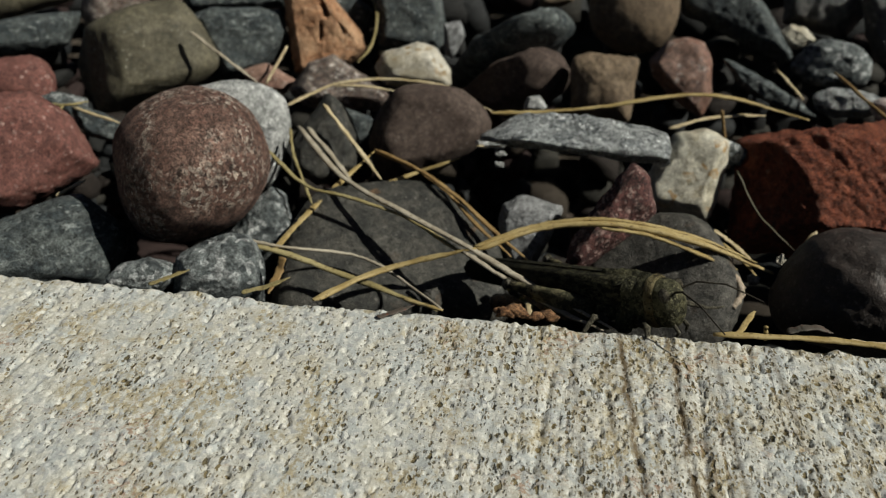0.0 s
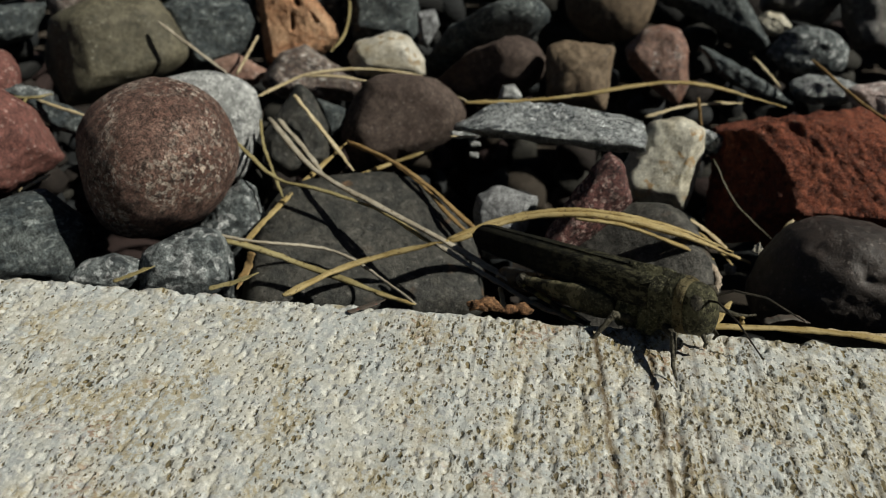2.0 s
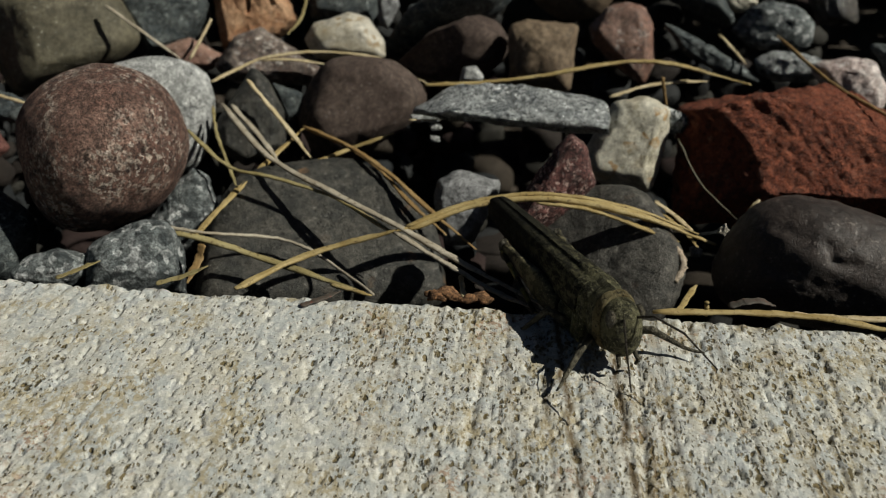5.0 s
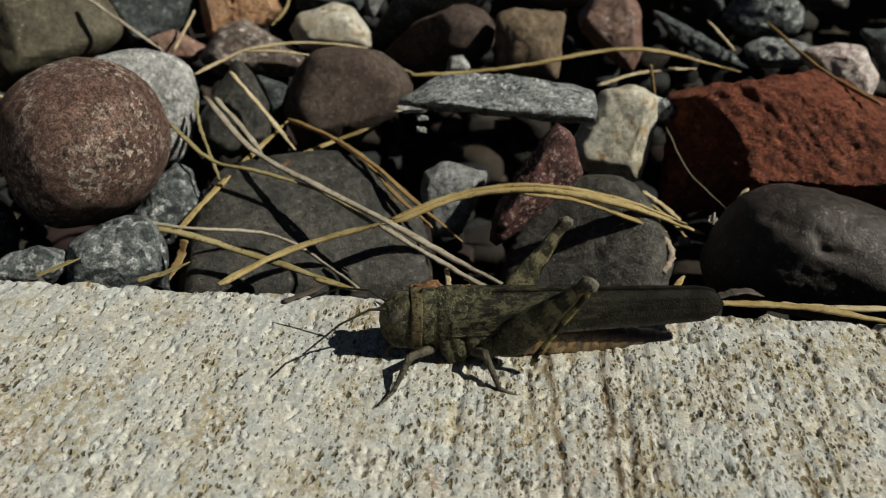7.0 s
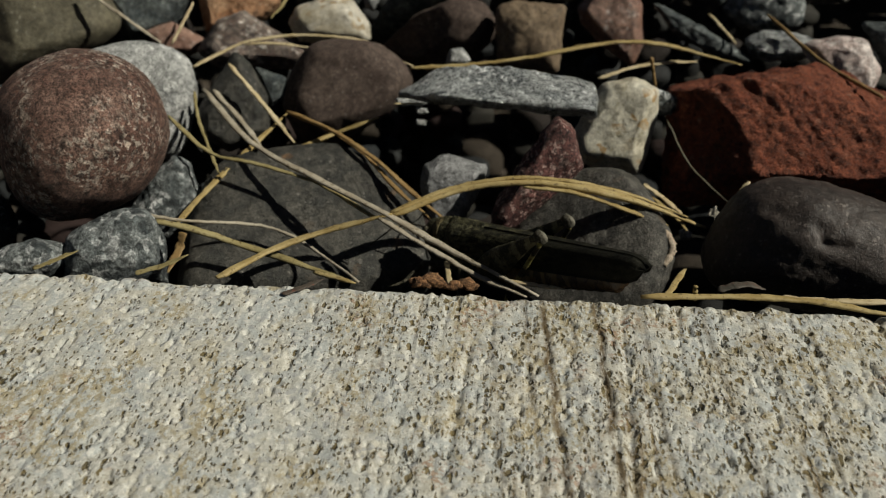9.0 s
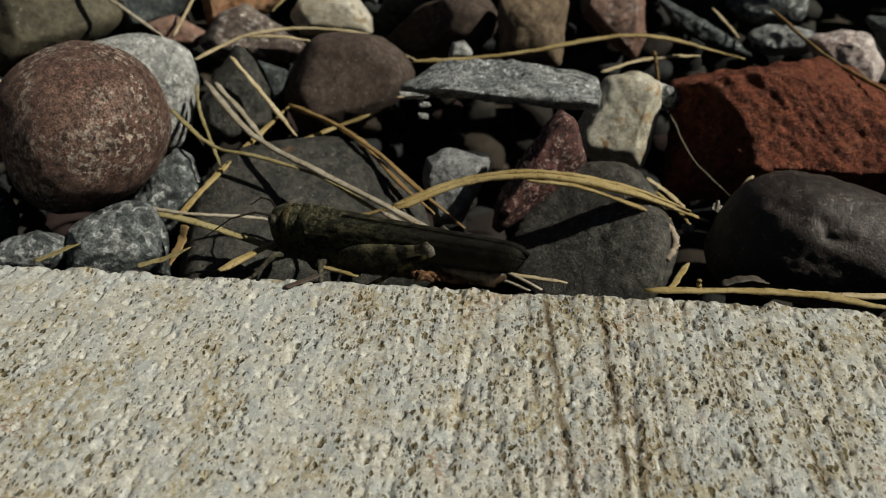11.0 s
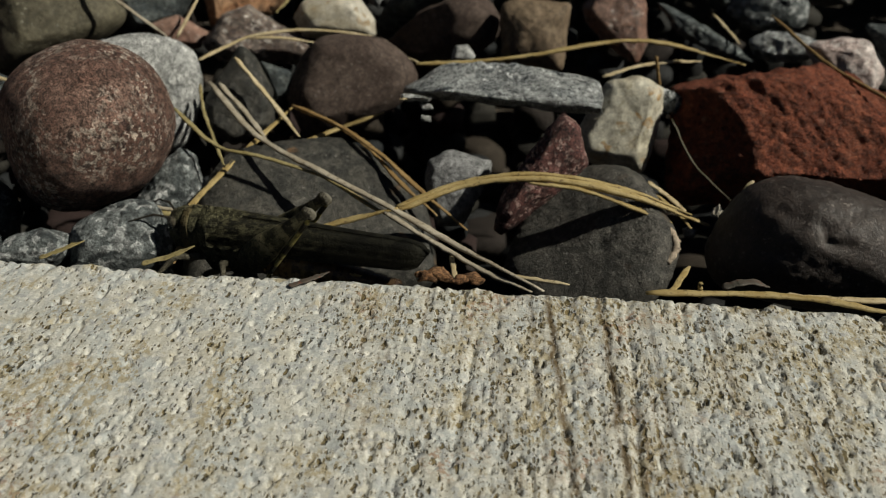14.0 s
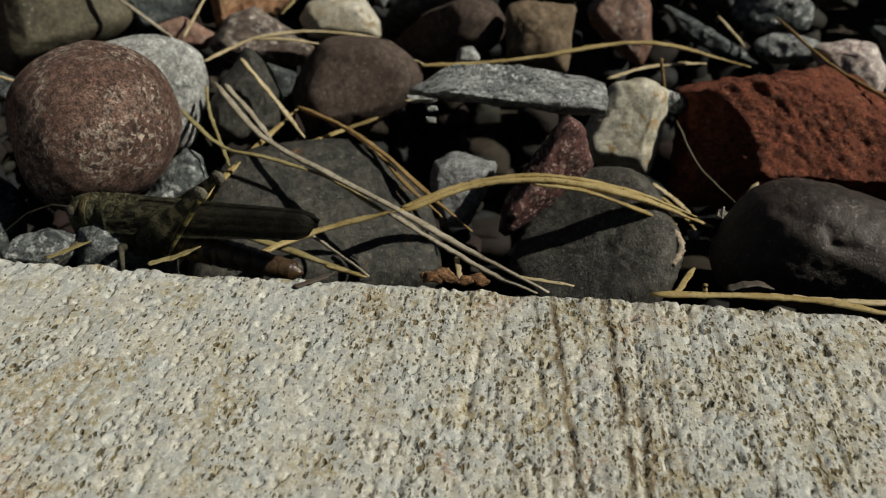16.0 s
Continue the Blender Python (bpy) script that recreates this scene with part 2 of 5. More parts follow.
def concrete():
    n = Net("weathered concrete", shift=False)
    fine, mid = n.noise(30, 4, 0.7), n.noise(6, 5, 0.65)
    # how worn: more towards +x, in lengthwise patches and along the broom lines
    axes = n.add("ShaderNodeSeparateXYZ")
    n.link(n.co, axes.inputs[0])
    lines = n.ramp(n.noise(1.0, 2, 0.5, (6.5, 0.20, 1), 0.3), 0.56, 0.74)
    lines = n.math("MULTIPLY", n.math("MULTIPLY", lines, n.ramp(axes.outputs[0], -1.0, 1.5, 0.3, 1.0)), n.ramp(n.noise(0.8, 3, 0.6, (1, 0.6, 1)), 0.42, 0.56))
    worn = n.math("ADD", n.ramp(axes.outputs[0], -3.0, 3.0, -0.01, 0.19), n.ramp(n.noise(0.9, 4, 0.65, (1.5, 0.8, 1)), 0.35, 0.65, -0.20, 0.16))
    worn = n.math("ADD", worn, n.math("MULTIPLY", lines, 0.34))
    color = n.mix(n.ramp(n.noise(1.8, 4, 0.6, warp=0.6), 0.42, 0.58), (0.425, 0.440, 0.422), (0.485, 0.466, 0.400))
    color = n.mix(n.ramp(n.noise(8, 3, 0.65, (1.2, 0.8, 1)), 0.52, 0.60, 0, 0.8), color, (0.61, 0.60, 0.545))
    color = n.mix(n.ramp(n.cells(15, stretch=(1.1, 0.85, 1)), 0.84, 0.87, 0, 0.7), color, (0.34, 0.345, 0.34))
    color = n.mix(n.ramp(n.cells(24), 0.90, 0.92, 0, 0.6), color, (0.62, 0.60, 0.55))
    # ochre and rusty stains in clusters
    stain = n.math("MULTIPLY", n.ramp(n.noise(1.1, 4, 0.65, warp=0.5), 0.49, 0.58), n.ramp(n.noise(9, 4, 0.75, (1.3, 0.8, 1)), 0.46, 0.55))
    color = n.mix(n.math("MULTIPLY", stain, 0.75), color, (0.33, 0.27, 0.15))
    rusty = n.math("MULTIPLY", n.ramp(n.noise(0.9, 3, 0.6), 0.58, 0.66), n.ramp(n.noise(14, 3, 0.7), 0.50, 0.58))
    color = n.mix(n.math("MULTIPLY", rusty, 0.7), color, (0.27, 0.15, 0.08))
    # dirt-filled pores, coarse and fine
    coarse = n.pores(10.5, (1.25, 0.7, 1), n.math("SUBTRACT", 0.61, worn), 1.5)
    small = n.pores(19, (1.25, 0.7, 1), n.math("SUBTRACT", 0.45, worn), 1.4, 4.0)
    tiny = n.pores(34, (1.1, 0.9, 1), n.math("SUBTRACT", 0.50, worn), 0.8, 9.0)
    dirt = n.mix(n.ramp(n.noise(3.5, 3, 0.6), 0.42, 0.58), (0.088, 0.068, 0.028), (0.175, 0.132, 0.055))
    color = n.mix(n.math("MULTIPLY", n.ramp(tiny, -0.02, 0.12), 0.55), color, dirt)
    color = n.mix(n.math("MULTIPLY", n.ramp(small, -0.03, 0.10), 0.8), color, dirt)
    color = n.mix(n.math("MULTIPLY", n.ramp(coarse, -0.03, 0.09), 0.92), color, dirt)
    streak = n.math("MULTIPLY", lines, n.ramp(n.noise(9, 3, 0.7, (1.6, 0.6, 1)), 0.42, 0.58))
    color = n.mix(n.math("MULTIPLY", streak, 0.85), color, (0.18, 0.125, 0.062))
    color = n.mix(1.0, color, n.grey(n.ramp(fine, 0.3, 0.7, 0.84, 1.14)), "MULTIPLY")
    # dirt in the deepest broom lines
    wavy = n.math("ADD", axes.outputs[0], n.ramp(n.noise(2.2, 3, 0.6, (0.2, 1, 1)), 0.3, 0.7, -0.05, 0.05))
    for gx, drift, deep in SCORES:
        off = n.math("ABSOLUTE", n.math("SUBTRACT", n.math("ADD", wavy, n.math("MULTIPLY", axes.outputs[1], drift)), gx))
        grime = n.math("MULTIPLY", n.ramp(off, 0.015, 0.065, 1, 0), n.ramp(n.noise(7, 4, 0.75, (1.2, 0.5, 1)), 0.37, 0.51))
        color = n.mix(n.math("MULTIPLY", grime, min(0.9, 26 * deep)), color, (0.10, 0.068, 0.032))
    dip = n.math("ADD", n.math("ADD", n.ramp(coarse, -0.10, 0.14, 1, 0), n.ramp(small, -0.10, 0.14, 0.5, 0)), n.math("MULTIPLY", lines, -0.25))
    n.bump([(dip, 0.8), (mid, 0.3), (n.noise(13, 3, 0.6, (1.3, 0.6, 1)), 0.3), (fine, 0.3)], 0.0004)
    return n.done(color, 0.9, 0.2)


def dry_plant(name, c1, c2, dark=(0.08, 0.05, 0.02)):
    n = Net(name)
    long = n.noise(3, 4, 0.6)
    color = n.mix(n.ramp(long, 0.38, 0.62), c1, c2)
    color = n.mix(n.ramp(n.noise(16, 4, 0.7), 0.56, 0.66, 0, 0.8), color, dark)
    color = n.mix(n.ramp(n.noise(1.3, 3, 0.6), 0.56, 0.66, 0, 0.45), color, tuple(0.45 * v for v in c1))
    n.bump([(n.noise(40, 3, 0.6), 0.5)], 0.0002)
    return n.done(color, 0.6, 0.35)


M_STRAW = dry_plant("dry straw", (0.30, 0.215, 0.078), (0.40, 0.31, 0.14))
M_PALESTRAW = dry_plant("pale straw", (0.42, 0.33, 0.18), (0.52, 0.43, 0.27))
M_GREYSTRAW = dry_plant("grey straw", (0.30, 0.255, 0.185), (0.42, 0.375, 0.29))
M_OLIVESTRAW = dry_plant("olive straw", (0.23, 0.185, 0.075), (0.32, 0.27, 0.13))
M_BROWNSTRAW = dry_plant("brown straw", (0.22, 0.135, 0.05), (0.31, 0.205, 0.085))
# for the leaf scrap, and for the strip drawn as a needle's shadow
M_LEAF_AND_SHADOW = dry_plant("withered leaf", (0.05, 0.048, 0.038), (0.08, 0.062, 0.048), (0.13, 0.045, 0.028))
# the brick's shade over the gap stem is put into this colour
M_SHADEDSTEM = dry_plant("shade-tinted stem", (0.045, 0.040, 0.022), (0.075, 0.066, 0.036))
M_CONCRETE, M_GRAVEL = concrete(), loose_gravel()
M_EARTH = rock("dark earth", (0.06, 0.045, 0.032), (0.09, 0.07, 0.05), [(9, 0.2, (0.14, 0.12, 0.10)), (5, 0.12, (0.03, 0.025, 0.02))], grain=0.8, relief=1.2, rough=0.9)
M_SOIL = rock("reddish soil", (0.20, 0.10, 0.045), (0.28, 0.155, 0.075), [(20, 0.2, (0.10, 0.05, 0.025))], grain=0.9, relief=1.2, rough=0.95)
M_RIM = rock("pale broken rim", (0.42, 0.33, 0.24), (0.52, 0.44, 0.34), [], grain=0.4)


def chitin(name, c1, c2, spot, rough=0.5, scale=5.0, bands=None, gloss=0.15):
    n = Net(name, shift=False)
    color = n.mix(n.ramp(n.noise(scale, 5, 0.7), 0.45, 0.56), c1, c2)
    color = n.mix(n.ramp(n.noise(scale * 2.6, 3, 0.7), 0.55, 0.62, 0, 0.9), color, spot)
    if bands:
        wave = n.add("ShaderNodeTexWave")
        wave.wave_type, wave.bands_direction = "BANDS", "X"
        wave.inputs["Scale"].default_value, wave.inputs["Distortion"].default_value, wave.inputs["Detail"].default_value = bands[0], 1.2, 2
        n.link(n.co, wave.inputs["Vector"])
        color = n.mix(n.ramp(wave.outputs["Fac"], 0.5, 0.75), color, bands[1])
    n.bump([(n.noise(9, 4, 0.7), 0.8), (n.noise(24, 4, 0.7), 0.9), (n.noise(60, 2, 0.6), 0.5)], 0.0004)
    return n.done(color, rough, gloss)


M_BODY = chitin("mottled olive cuticle", (0.024, 0.023, 0.013), (0.092, 0.087, 0.048), (0.17, 0.158, 0.092), 0.5, 8)
M_COLLAR = chitin("tan mottled collar", (0.10, 0.078, 0.036), (0.15, 0.125, 0.065), (0.02, 0.017, 0.01), 0.6, 6)
M_PLATE = chitin("olive side plate", (0.03, 0.031, 0.016), (0.085, 0.083, 0.045), (0.2, 0.188, 0.115), 0.5, 8)
M_LEG = chitin("grey-brown leg", (0.06, 0.054, 0.038), (0.13, 0.118, 0.085), (0.03, 0.026, 0.018), 0.55, 8)
M_TIBIA = chitin("banded hind shin", (0.22, 0.19, 0.06), (0.32, 0.28, 0.11), (0.12, 0.09, 0.03), 0.5, 6, (0.75, (0.022, 0.019, 0.012)))
M_EYE = chitin("dark glossy eye", (0.055, 0.048, 0.034), (0.10, 0.088, 0.062), (0.03, 0.025, 0.018), 0.12, 9, gloss=0.7)
M_FEELER = chitin("dark feeler", (0.022, 0.018, 0.013), (0.045, 0.038, 0.027), (0.015, 0.012, 0.009), 0.5, 8)


def wing_skin():
    """Leathery wing: mottled towards its root, nearly black behind, with a net of fine pale veins."""
    n = Net("dark leathery wing", shift=False)
    axes = n.add("ShaderNodeSeparateXYZ")
    n.link(n.co, axes.inputs[0])
    root = n.ramp(axes.outputs[0], -1.6, -0.1)
    color = n.mix(n.ramp(n.noise(4, 4, 0.7), 0.42, 0.58), (0.007, 0.007, 0.0055), (0.016, 0.0155, 0.011))
    spots = n.math("MULTIPLY", n.ramp(n.noise(11, 5, 0.8, (0.6, 1, 1.3)), 0.47, 0.58), root)
    color = n.mix(n.math("MULTIPLY", spots, 0.8), color, (0.095, 0.088, 0.05))
    net = n.add("ShaderNodeTexVoronoi")
    net.feature = "DISTANCE_TO_EDGE"
    net.inputs["Scale"].default_value = 25
    n.link(n.vector("MULTIPLY", n.co, (1.0, 0.3, 1.5)), net.inputs["Vector"])
    low = n.math("MULTIPLY", n.ramp(axes.outputs[2], 0.52, 0.40), n.ramp(axes.outputs[0], -0.4, -0.9))
    vein = n.math("MULTIPLY", n.ramp(net.outputs["Distance"], 0.10, 0.04), n.math("ADD", n.math("MULTIPLY", low, 0.32), 0.02))
    color = n.mix(vein, color, (0.20, 0.185, 0.125))
    n.bump([(n.ramp(net.outputs["Distance"], 0.15, 0.0), 0.2), (n.noise(9, 4, 0.7), 0.6), (n.noise(40, 3, 0.7), 0.5)], 0.0003)
    return n.done(color, 0.7, 0.08)


def thigh_skin():
    """Hind thigh: herringbone ridges and broad pale bands towards the knee."""
    n = Net("banded hind thigh", shift=False)
    axes = n.add("ShaderNodeSeparateXYZ")
    n.link(n.co, axes.inputs[0])
    x, z = axes.outputs[0], n.math("ABSOLUTE", axes.outputs[2])
    bone = n.math("SINE", n.math("MULTIPLY", n.math("ADD", x, n.math("MULTIPLY", z, 1.3)), 150.0))
    color = n.mix(n.ramp(n.noise(9, 5, 0.75), 0.44, 0.56), (0.018, 0.018, 0.010), (0.058, 0.054, 0.030))
    color = n.mix(n.ramp(n.noise(26, 3, 0.7), 0.55, 0.62, 0, 0.7), color, (0.15, 0.135, 0.08))
    color = n.mix(n.math("MULTIPLY", n.ramp(bone, 0.0, 0.8, 0, 0.16), n.ramp(n.noise(5, 3, 0.6), 0.42, 0.58)), color, (0.13, 0.12, 0.07))
    wave = n.math("ADD", x, n.ramp(n.noise(11, 4, 0.7), 0.3, 0.7, -0.12, 0.12))
    for a, c in ((-1.18, -1.02), (-0.86, -0.72), (-0.50, -0.38)):
        band = n.math("MULTIPLY", n.ramp(wave, a - 0.06, a + 0.02), n.ramp(wave, c + 0.02, c - 0.06))
        color = n.mix(n.math("MULTIPLY", band, 0.6), color, (0.23, 0.20, 0.115))
    dark = n.math("MULTIPLY", n.ramp(wave, -1.03, -0.99), n.ramp(wave, -0.86, -0.90))
    color = n.mix(n.math("MULTIPLY", dark, 0.8), color, (0.016, 0.014, 0.010))
    color = n.mix(n.math("MULTIPLY", n.ramp(wave, -1.16, -1.20), 0.85), color, (0.02, 0.017, 0.012))
    color = n.mix(n.ramp(wave, -1.27, -1.33, 0, 0.8), color, (0.17, 0.155, 0.12))
    n.bump([(bone, 0.06), (n.noise(24, 4, 0.7), 0.7)], 0.0003)
    return n.done(color, 0.55, 0.2)


def belly_skin():
    """Abdomen: tan rings with dark marks and a pale hind edge."""
    n = Net("banded tan abdomen", shift=False)
    axes = n.add("ShaderNodeSeparateXYZ")
    n.link(n.co, axes.inputs[0])
    ring = n.math("FRACT", n.math("DIVIDE", n.math("ADD", axes.outputs[0], 20.08), 0.19))
    color = n.mix(n.ramp(n.noise(5, 4, 0.7), 0.42, 0.58), (0.19, 0.115, 0.042), (0.29, 0.20, 0.085))
    marks = n.math("MULTIPLY", n.ramp(n.noise(9, 3, 0.7), 0.47, 0.54), n.math("MULTIPLY", n.ramp(ring, 0.1, 0.25), n.ramp(ring, 0.9, 0.75)))
    color = n.mix(n.math("MULTIPLY", marks, 0.85), color, (0.045, 0.032, 0.018))
    color = n.mix(n.ramp(axes.outputs[2], -0.02, 0.14, 0, 0.8), color, (0.05, 0.03, 0.017))
    # the hind rings are dark and shiny
    color = n.mix(n.ramp(axes.outputs[0], -1.5, -0.6, 0.85, 0), color, (0.038, 0.021, 0.013))
    n.bump([(n.noise(24, 4, 0.7), 0.5)], 0.0003)
    return n.done(color, 0.22, 0.6)


M_WING, M_FEMUR, M_BELLY = wing_skin(), thigh_skin(), belly_skin()


# ---- mesh helpers ----
def mesh_object(name, verts, faces, material, parent=None, label="", smooth=True):
    me = bpy.data.meshes.new(name)
    me.from_pydata([tuple(v) for v in verts], [], [tuple(int(i) for i in f) for f in faces])
    if smooth:
        me.shade_smooth()
    me.materials.append(material)
    ob = new(name, me)
    if parent is not None:
        ob.parent = parent
    return tagged(ob, label)


LATTICE = np.random.RandomState(5).rand(32, 32, 32)


def bumps(p, scale, seed=0.0):
    """Smooth value noise from -1 to 1 for rows of points."""
    q = np.asarray(p) * scale + 17.3 * seed + 100.0
    i = np.floor(q).astype(int)
    f = q - i
    f = f * f * (3 - 2 * f)
    total = np.zeros(len(q))
    for dx in (0, 1):
        for dy in (0, 1):
            for dz in (0, 1):
                w = (f[:, 0] if dx else 1 - f[:, 0]) * (f[:, 1] if dy else 1 - f[:, 1]) * (f[:, 2] if dz else 1 - f[:, 2])
                total += w * LATTICE[(i[:, 0] + dx) % 32, (i[:, 1] + dy) % 32, (i[:, 2] + dz) % 32]
    return total * 2 - 1


BALLS = {}


def ball(level):
    """Directions and triangles of a unit icosphere."""
    if level not in BALLS:
        bm = bmesh.new()
        bmesh.ops.create_icosphere(bm, subdivisions=level, radius=1)
        BALLS[level] = (np.array([v.co[:] for v in bm.verts]), [tuple(v.index for v in f.verts) for f in bm.faces])
        bm.free()
    return BALLS[level]


def hewn(ways, planes, power):
    """Radius along each way of a rounded solid bounded by planes (normal, distance), and the way that its skin faces."""
    normals = np.array([normal for normal, _ in planes], float)
    fars = np.array([max(far, 0.02) for _, far in planes])
    lean = np.clip(ways @ normals.T / fars, 1e-9, None)
    most = lean.max(1)
    share = (lean / most[:, None]) ** power
    faced = (share / lean / fars) @ normals
    faced /= np.linalg.norm(faced, axis=1)[:, None]
    return 1 / (most * share.sum(1) ** (1 / power)), faced



COUNT = [0]
BEDDED = []
THIN = {"slate_sliver", "grey_sliver", "grey_chip", "layered_chip", "pale_flake", "pale_bit", "pale_scrap", "white_chip", "pale_chip"}


def weathered(p, size, rough, seed):
    """How far each point of a stone's skin stands out or in."""
    # broken layers run slantwise across rough stones
    slant = np.stack([0.45 * (p[:, 0] - p[:, 2]), p[:, 1], 1.5 * (p[:, 0] + p[:, 2])], -1)
    ridge = 0.6 * bumps(slant, 2.2, seed + 4) + 0.5 * bumps(slant, 5.0, seed + 5) - 0.5 * np.abs(bumps(slant, 3.4, seed + 6))
    lift = size * 0.05 * rough * bumps(p, 1.6 / size, seed) + 0.024 * rough * bumps(p, 4.5, seed + 1) + 0.014 * rough * bumps(p, 11, seed + 2) + 0.009 * rough * bumps(p, 24, seed + 3)
    lift += max(0.0, rough - 0.7) * 0.065 * size * ridge
    if rough > 1.2:
        # deep crevices where layers broke away
        tilt = np.stack([0.3 * (p[:, 0] - 0.6 * p[:, 2]), 0.6 * p[:, 1], 1.7 * p[:, 2] + 1.0 * p[:, 0]], -1)
        part_of = np.clip(0.5 + 1.2 * bumps(p, 0.7, seed + 12), 0, 1)
        lift -= part_of * (0.025 * np.clip(bumps(tilt, 2.6, seed + 27) - 0.12, 0, 1) + 0.02 * np.clip(bumps(tilt, 5.5, seed + 31) - 0.05, 0, 1) + 0.05 * (1 - np.abs(bumps(tilt, 2.0, seed + 14))) ** 5 + 0.045 * (1 - np.abs(bumps(tilt, 4.2, seed + 15))) ** 5) + 0.03 * np.clip(bumps(p, 9, seed + 9), 0, 1) + 0.03 * np.clip(bumps(p, 17, seed + 11), 0, 1)
    return lift


def stone(name, material, label, centre, facing, deep, cuts, power, dome, rough, level=5, extra=(), cracks=()):
    """One gravel stone, hewn from planes: cuts are (angle, distance) round its outline as seen along `facing`, deep its half depth, dome the slope of its faces."""
    COUNT[0] += 1
    rng = np.random.RandomState(COUNT[0] + 40)
    size = float(np.mean([far for _, far in cuts]))
    # small chips need no footing
    if size > 0.2:
        BEDDED.append((centre, size))
    upright = facing[0] > -35
    back = max(0.0, 0.72 * size - deep) if upright and name not in THIN else 0.0
    deep += back
    planes = []
    for angle, far in cuts:
        for side in (-1, 1):
            tilt = radians(dome * rng.uniform(0.7, 1.3))
            planes.append(((math.cos(radians(angle)) * math.cos(tilt), side * math.sin(tilt), math.sin(radians(angle)) * math.cos(tilt)), far * math.cos(tilt)))
            steep = radians(min(80, dome * 2.1 + rng.uniform(-8, 8)))
            reach = far * math.cos(steep) + deep * math.sin(steep) * rng.uniform(0.78, 0.95)
            planes.append(((math.cos(radians(angle)) * math.cos(steep), side * math.sin(steep), math.sin(radians(angle)) * math.cos(steep)), reach))
    planes += [((rng.uniform(-0.15, 0.15), -1, rng.uniform(-0.15, 0.15)), deep), ((0, 1, 0), deep)]
    planes += list(extra)
    ways, faces = ball(level)
    if power <= 11:
        # water-worn: the outline swells evenly into its depth
        turn = np.arctan2(ways[:, 2], ways[:, 0])
        rim, _ = hewn(np.stack([np.cos(turn), 0 * turn, np.sin(turn)], -1), [((math.cos(radians(a)), 0, math.sin(radians(a))), far) for a, far in cuts], power * 1.6)
        swell = np.hypot(ways[:, 0], ways[:, 2])
        p = np.stack([swell * rim * np.cos(turn), deep * np.sign(ways[:, 1]) * np.abs(ways[:, 1]) ** 0.92, swell * rim * np.sin(turn)], -1)
        cut = [(np.array(way) / np.linalg.norm(way), far) for way, far in extra]
        for way, far in cut:
            over = np.clip(p @ way - far, 0, None)
            p = p - over[:, None] * way * 0.92
        faced = p / np.array((size * size, deep * deep, size * size))
        faced /= np.linalg.norm(faced, axis=1)[:, None]
    else:
        r, faced = hewn(ways, planes, power * 2.2)
        p = ways * r[:, None]
        if upright:
            # edges worn round: the bevels bulge towards the outline
            near = np.clip(np.abs(p[:, 1]) / deep, 0, 1)
            p[:, 1] = np.sign(p[:, 1]) * deep * (0.45 * near + 0.55 * np.sqrt(1 - (1 - near) ** 2))
    # bring the rounded solid back to the outline that its planes describe
    reach = [np.max(p[:, 0] * math.cos(radians(a)) + p[:, 2] * math.sin(radians(a))) / far for a, far in cuts]
    seed = COUNT[0]
    p = p / np.median(reach) * 1.015
    lift = weathered(p, size, rough, seed)
    # cracks and creases: x and z of both ends, width, depth
    for x0, z0, x1, z1, wide, sunk in cracks:
        along = np.array((x1 - x0, z1 - z0))
        spot = p[:, [0, 2]] - (x0, z0)
        u = np.clip(spot @ along / (along @ along), 0, 1)
        gap = np.linalg.norm(spot - u[:, None] * along, axis=1) + 0.35 * wide * bumps(p, 9, seed + 8)
        lift -= sunk * np.exp(-(gap / wide) ** 2) * np.clip(4 * (1 - np.abs(2 * u - 1)) + 0.3, 0, 1) * (p[:, 1] < 0)
    ob = mesh_object(name, ((p + faced * lift[:, None]) * (1 + back / 14.0)) * CM, faces, material)
    ob.matrix_world = pose(centre[0] * CM, centre[1] * CM, centre[2] * CM, facing[0], 0, facing[1]) @ pose(0, back * CM, 0)
    return tagged(ob, label, "stone", "gravel stones")


def boulder(name, material, label, centre, planes, power, rough, size, nose=0.0):
    """One broken stone, hewn from planes (normal, distance) round its centre; nose draws its upper edge out towards -x."""
    COUNT[0] += 1
    ways, faces = ball(6)
    planes = [(np.array(way, float) / np.linalg.norm(way), far) for way, far in planes]
    r, faced = hewn(ways, planes, power)
    p = ways * r[:, None]
    p[:, 0] -= nose * np.clip((p[:, 2] - 0.35) / 0.75, 0, 1) ** 1.4 * np.clip(0.75 - 0.6 * p[:, 0], 0, 1)
    ob = mesh_object(name, (p + faced * weathered(p, size, rough, COUNT[0])[:, None]) * CM, faces, material)
    ob.location = Vector(centre) * CM
    return tagged(ob, label, "stone", "gravel stones")


def spline(points, steps):
    """A smooth line through points."""
    p = [Vector(q) for q in points]
    p = [p[0] * 2 - p[1], *p, p[-1] * 2 - p[-2]]
    line = []
    for k in range(1, len(p) - 2):
        for s in range(steps):
            u = s / steps
            a, b, c, d = p[k - 1], p[k], p[k + 1], p[k + 2]
            line.append(0.5 * ((2 * b) + (c - a) * u + (2 * a - 5 * b + 4 * c - d) * u * u + (3 * b - a - 3 * c + d) * u ** 3))
    return [*line, p[-2]]


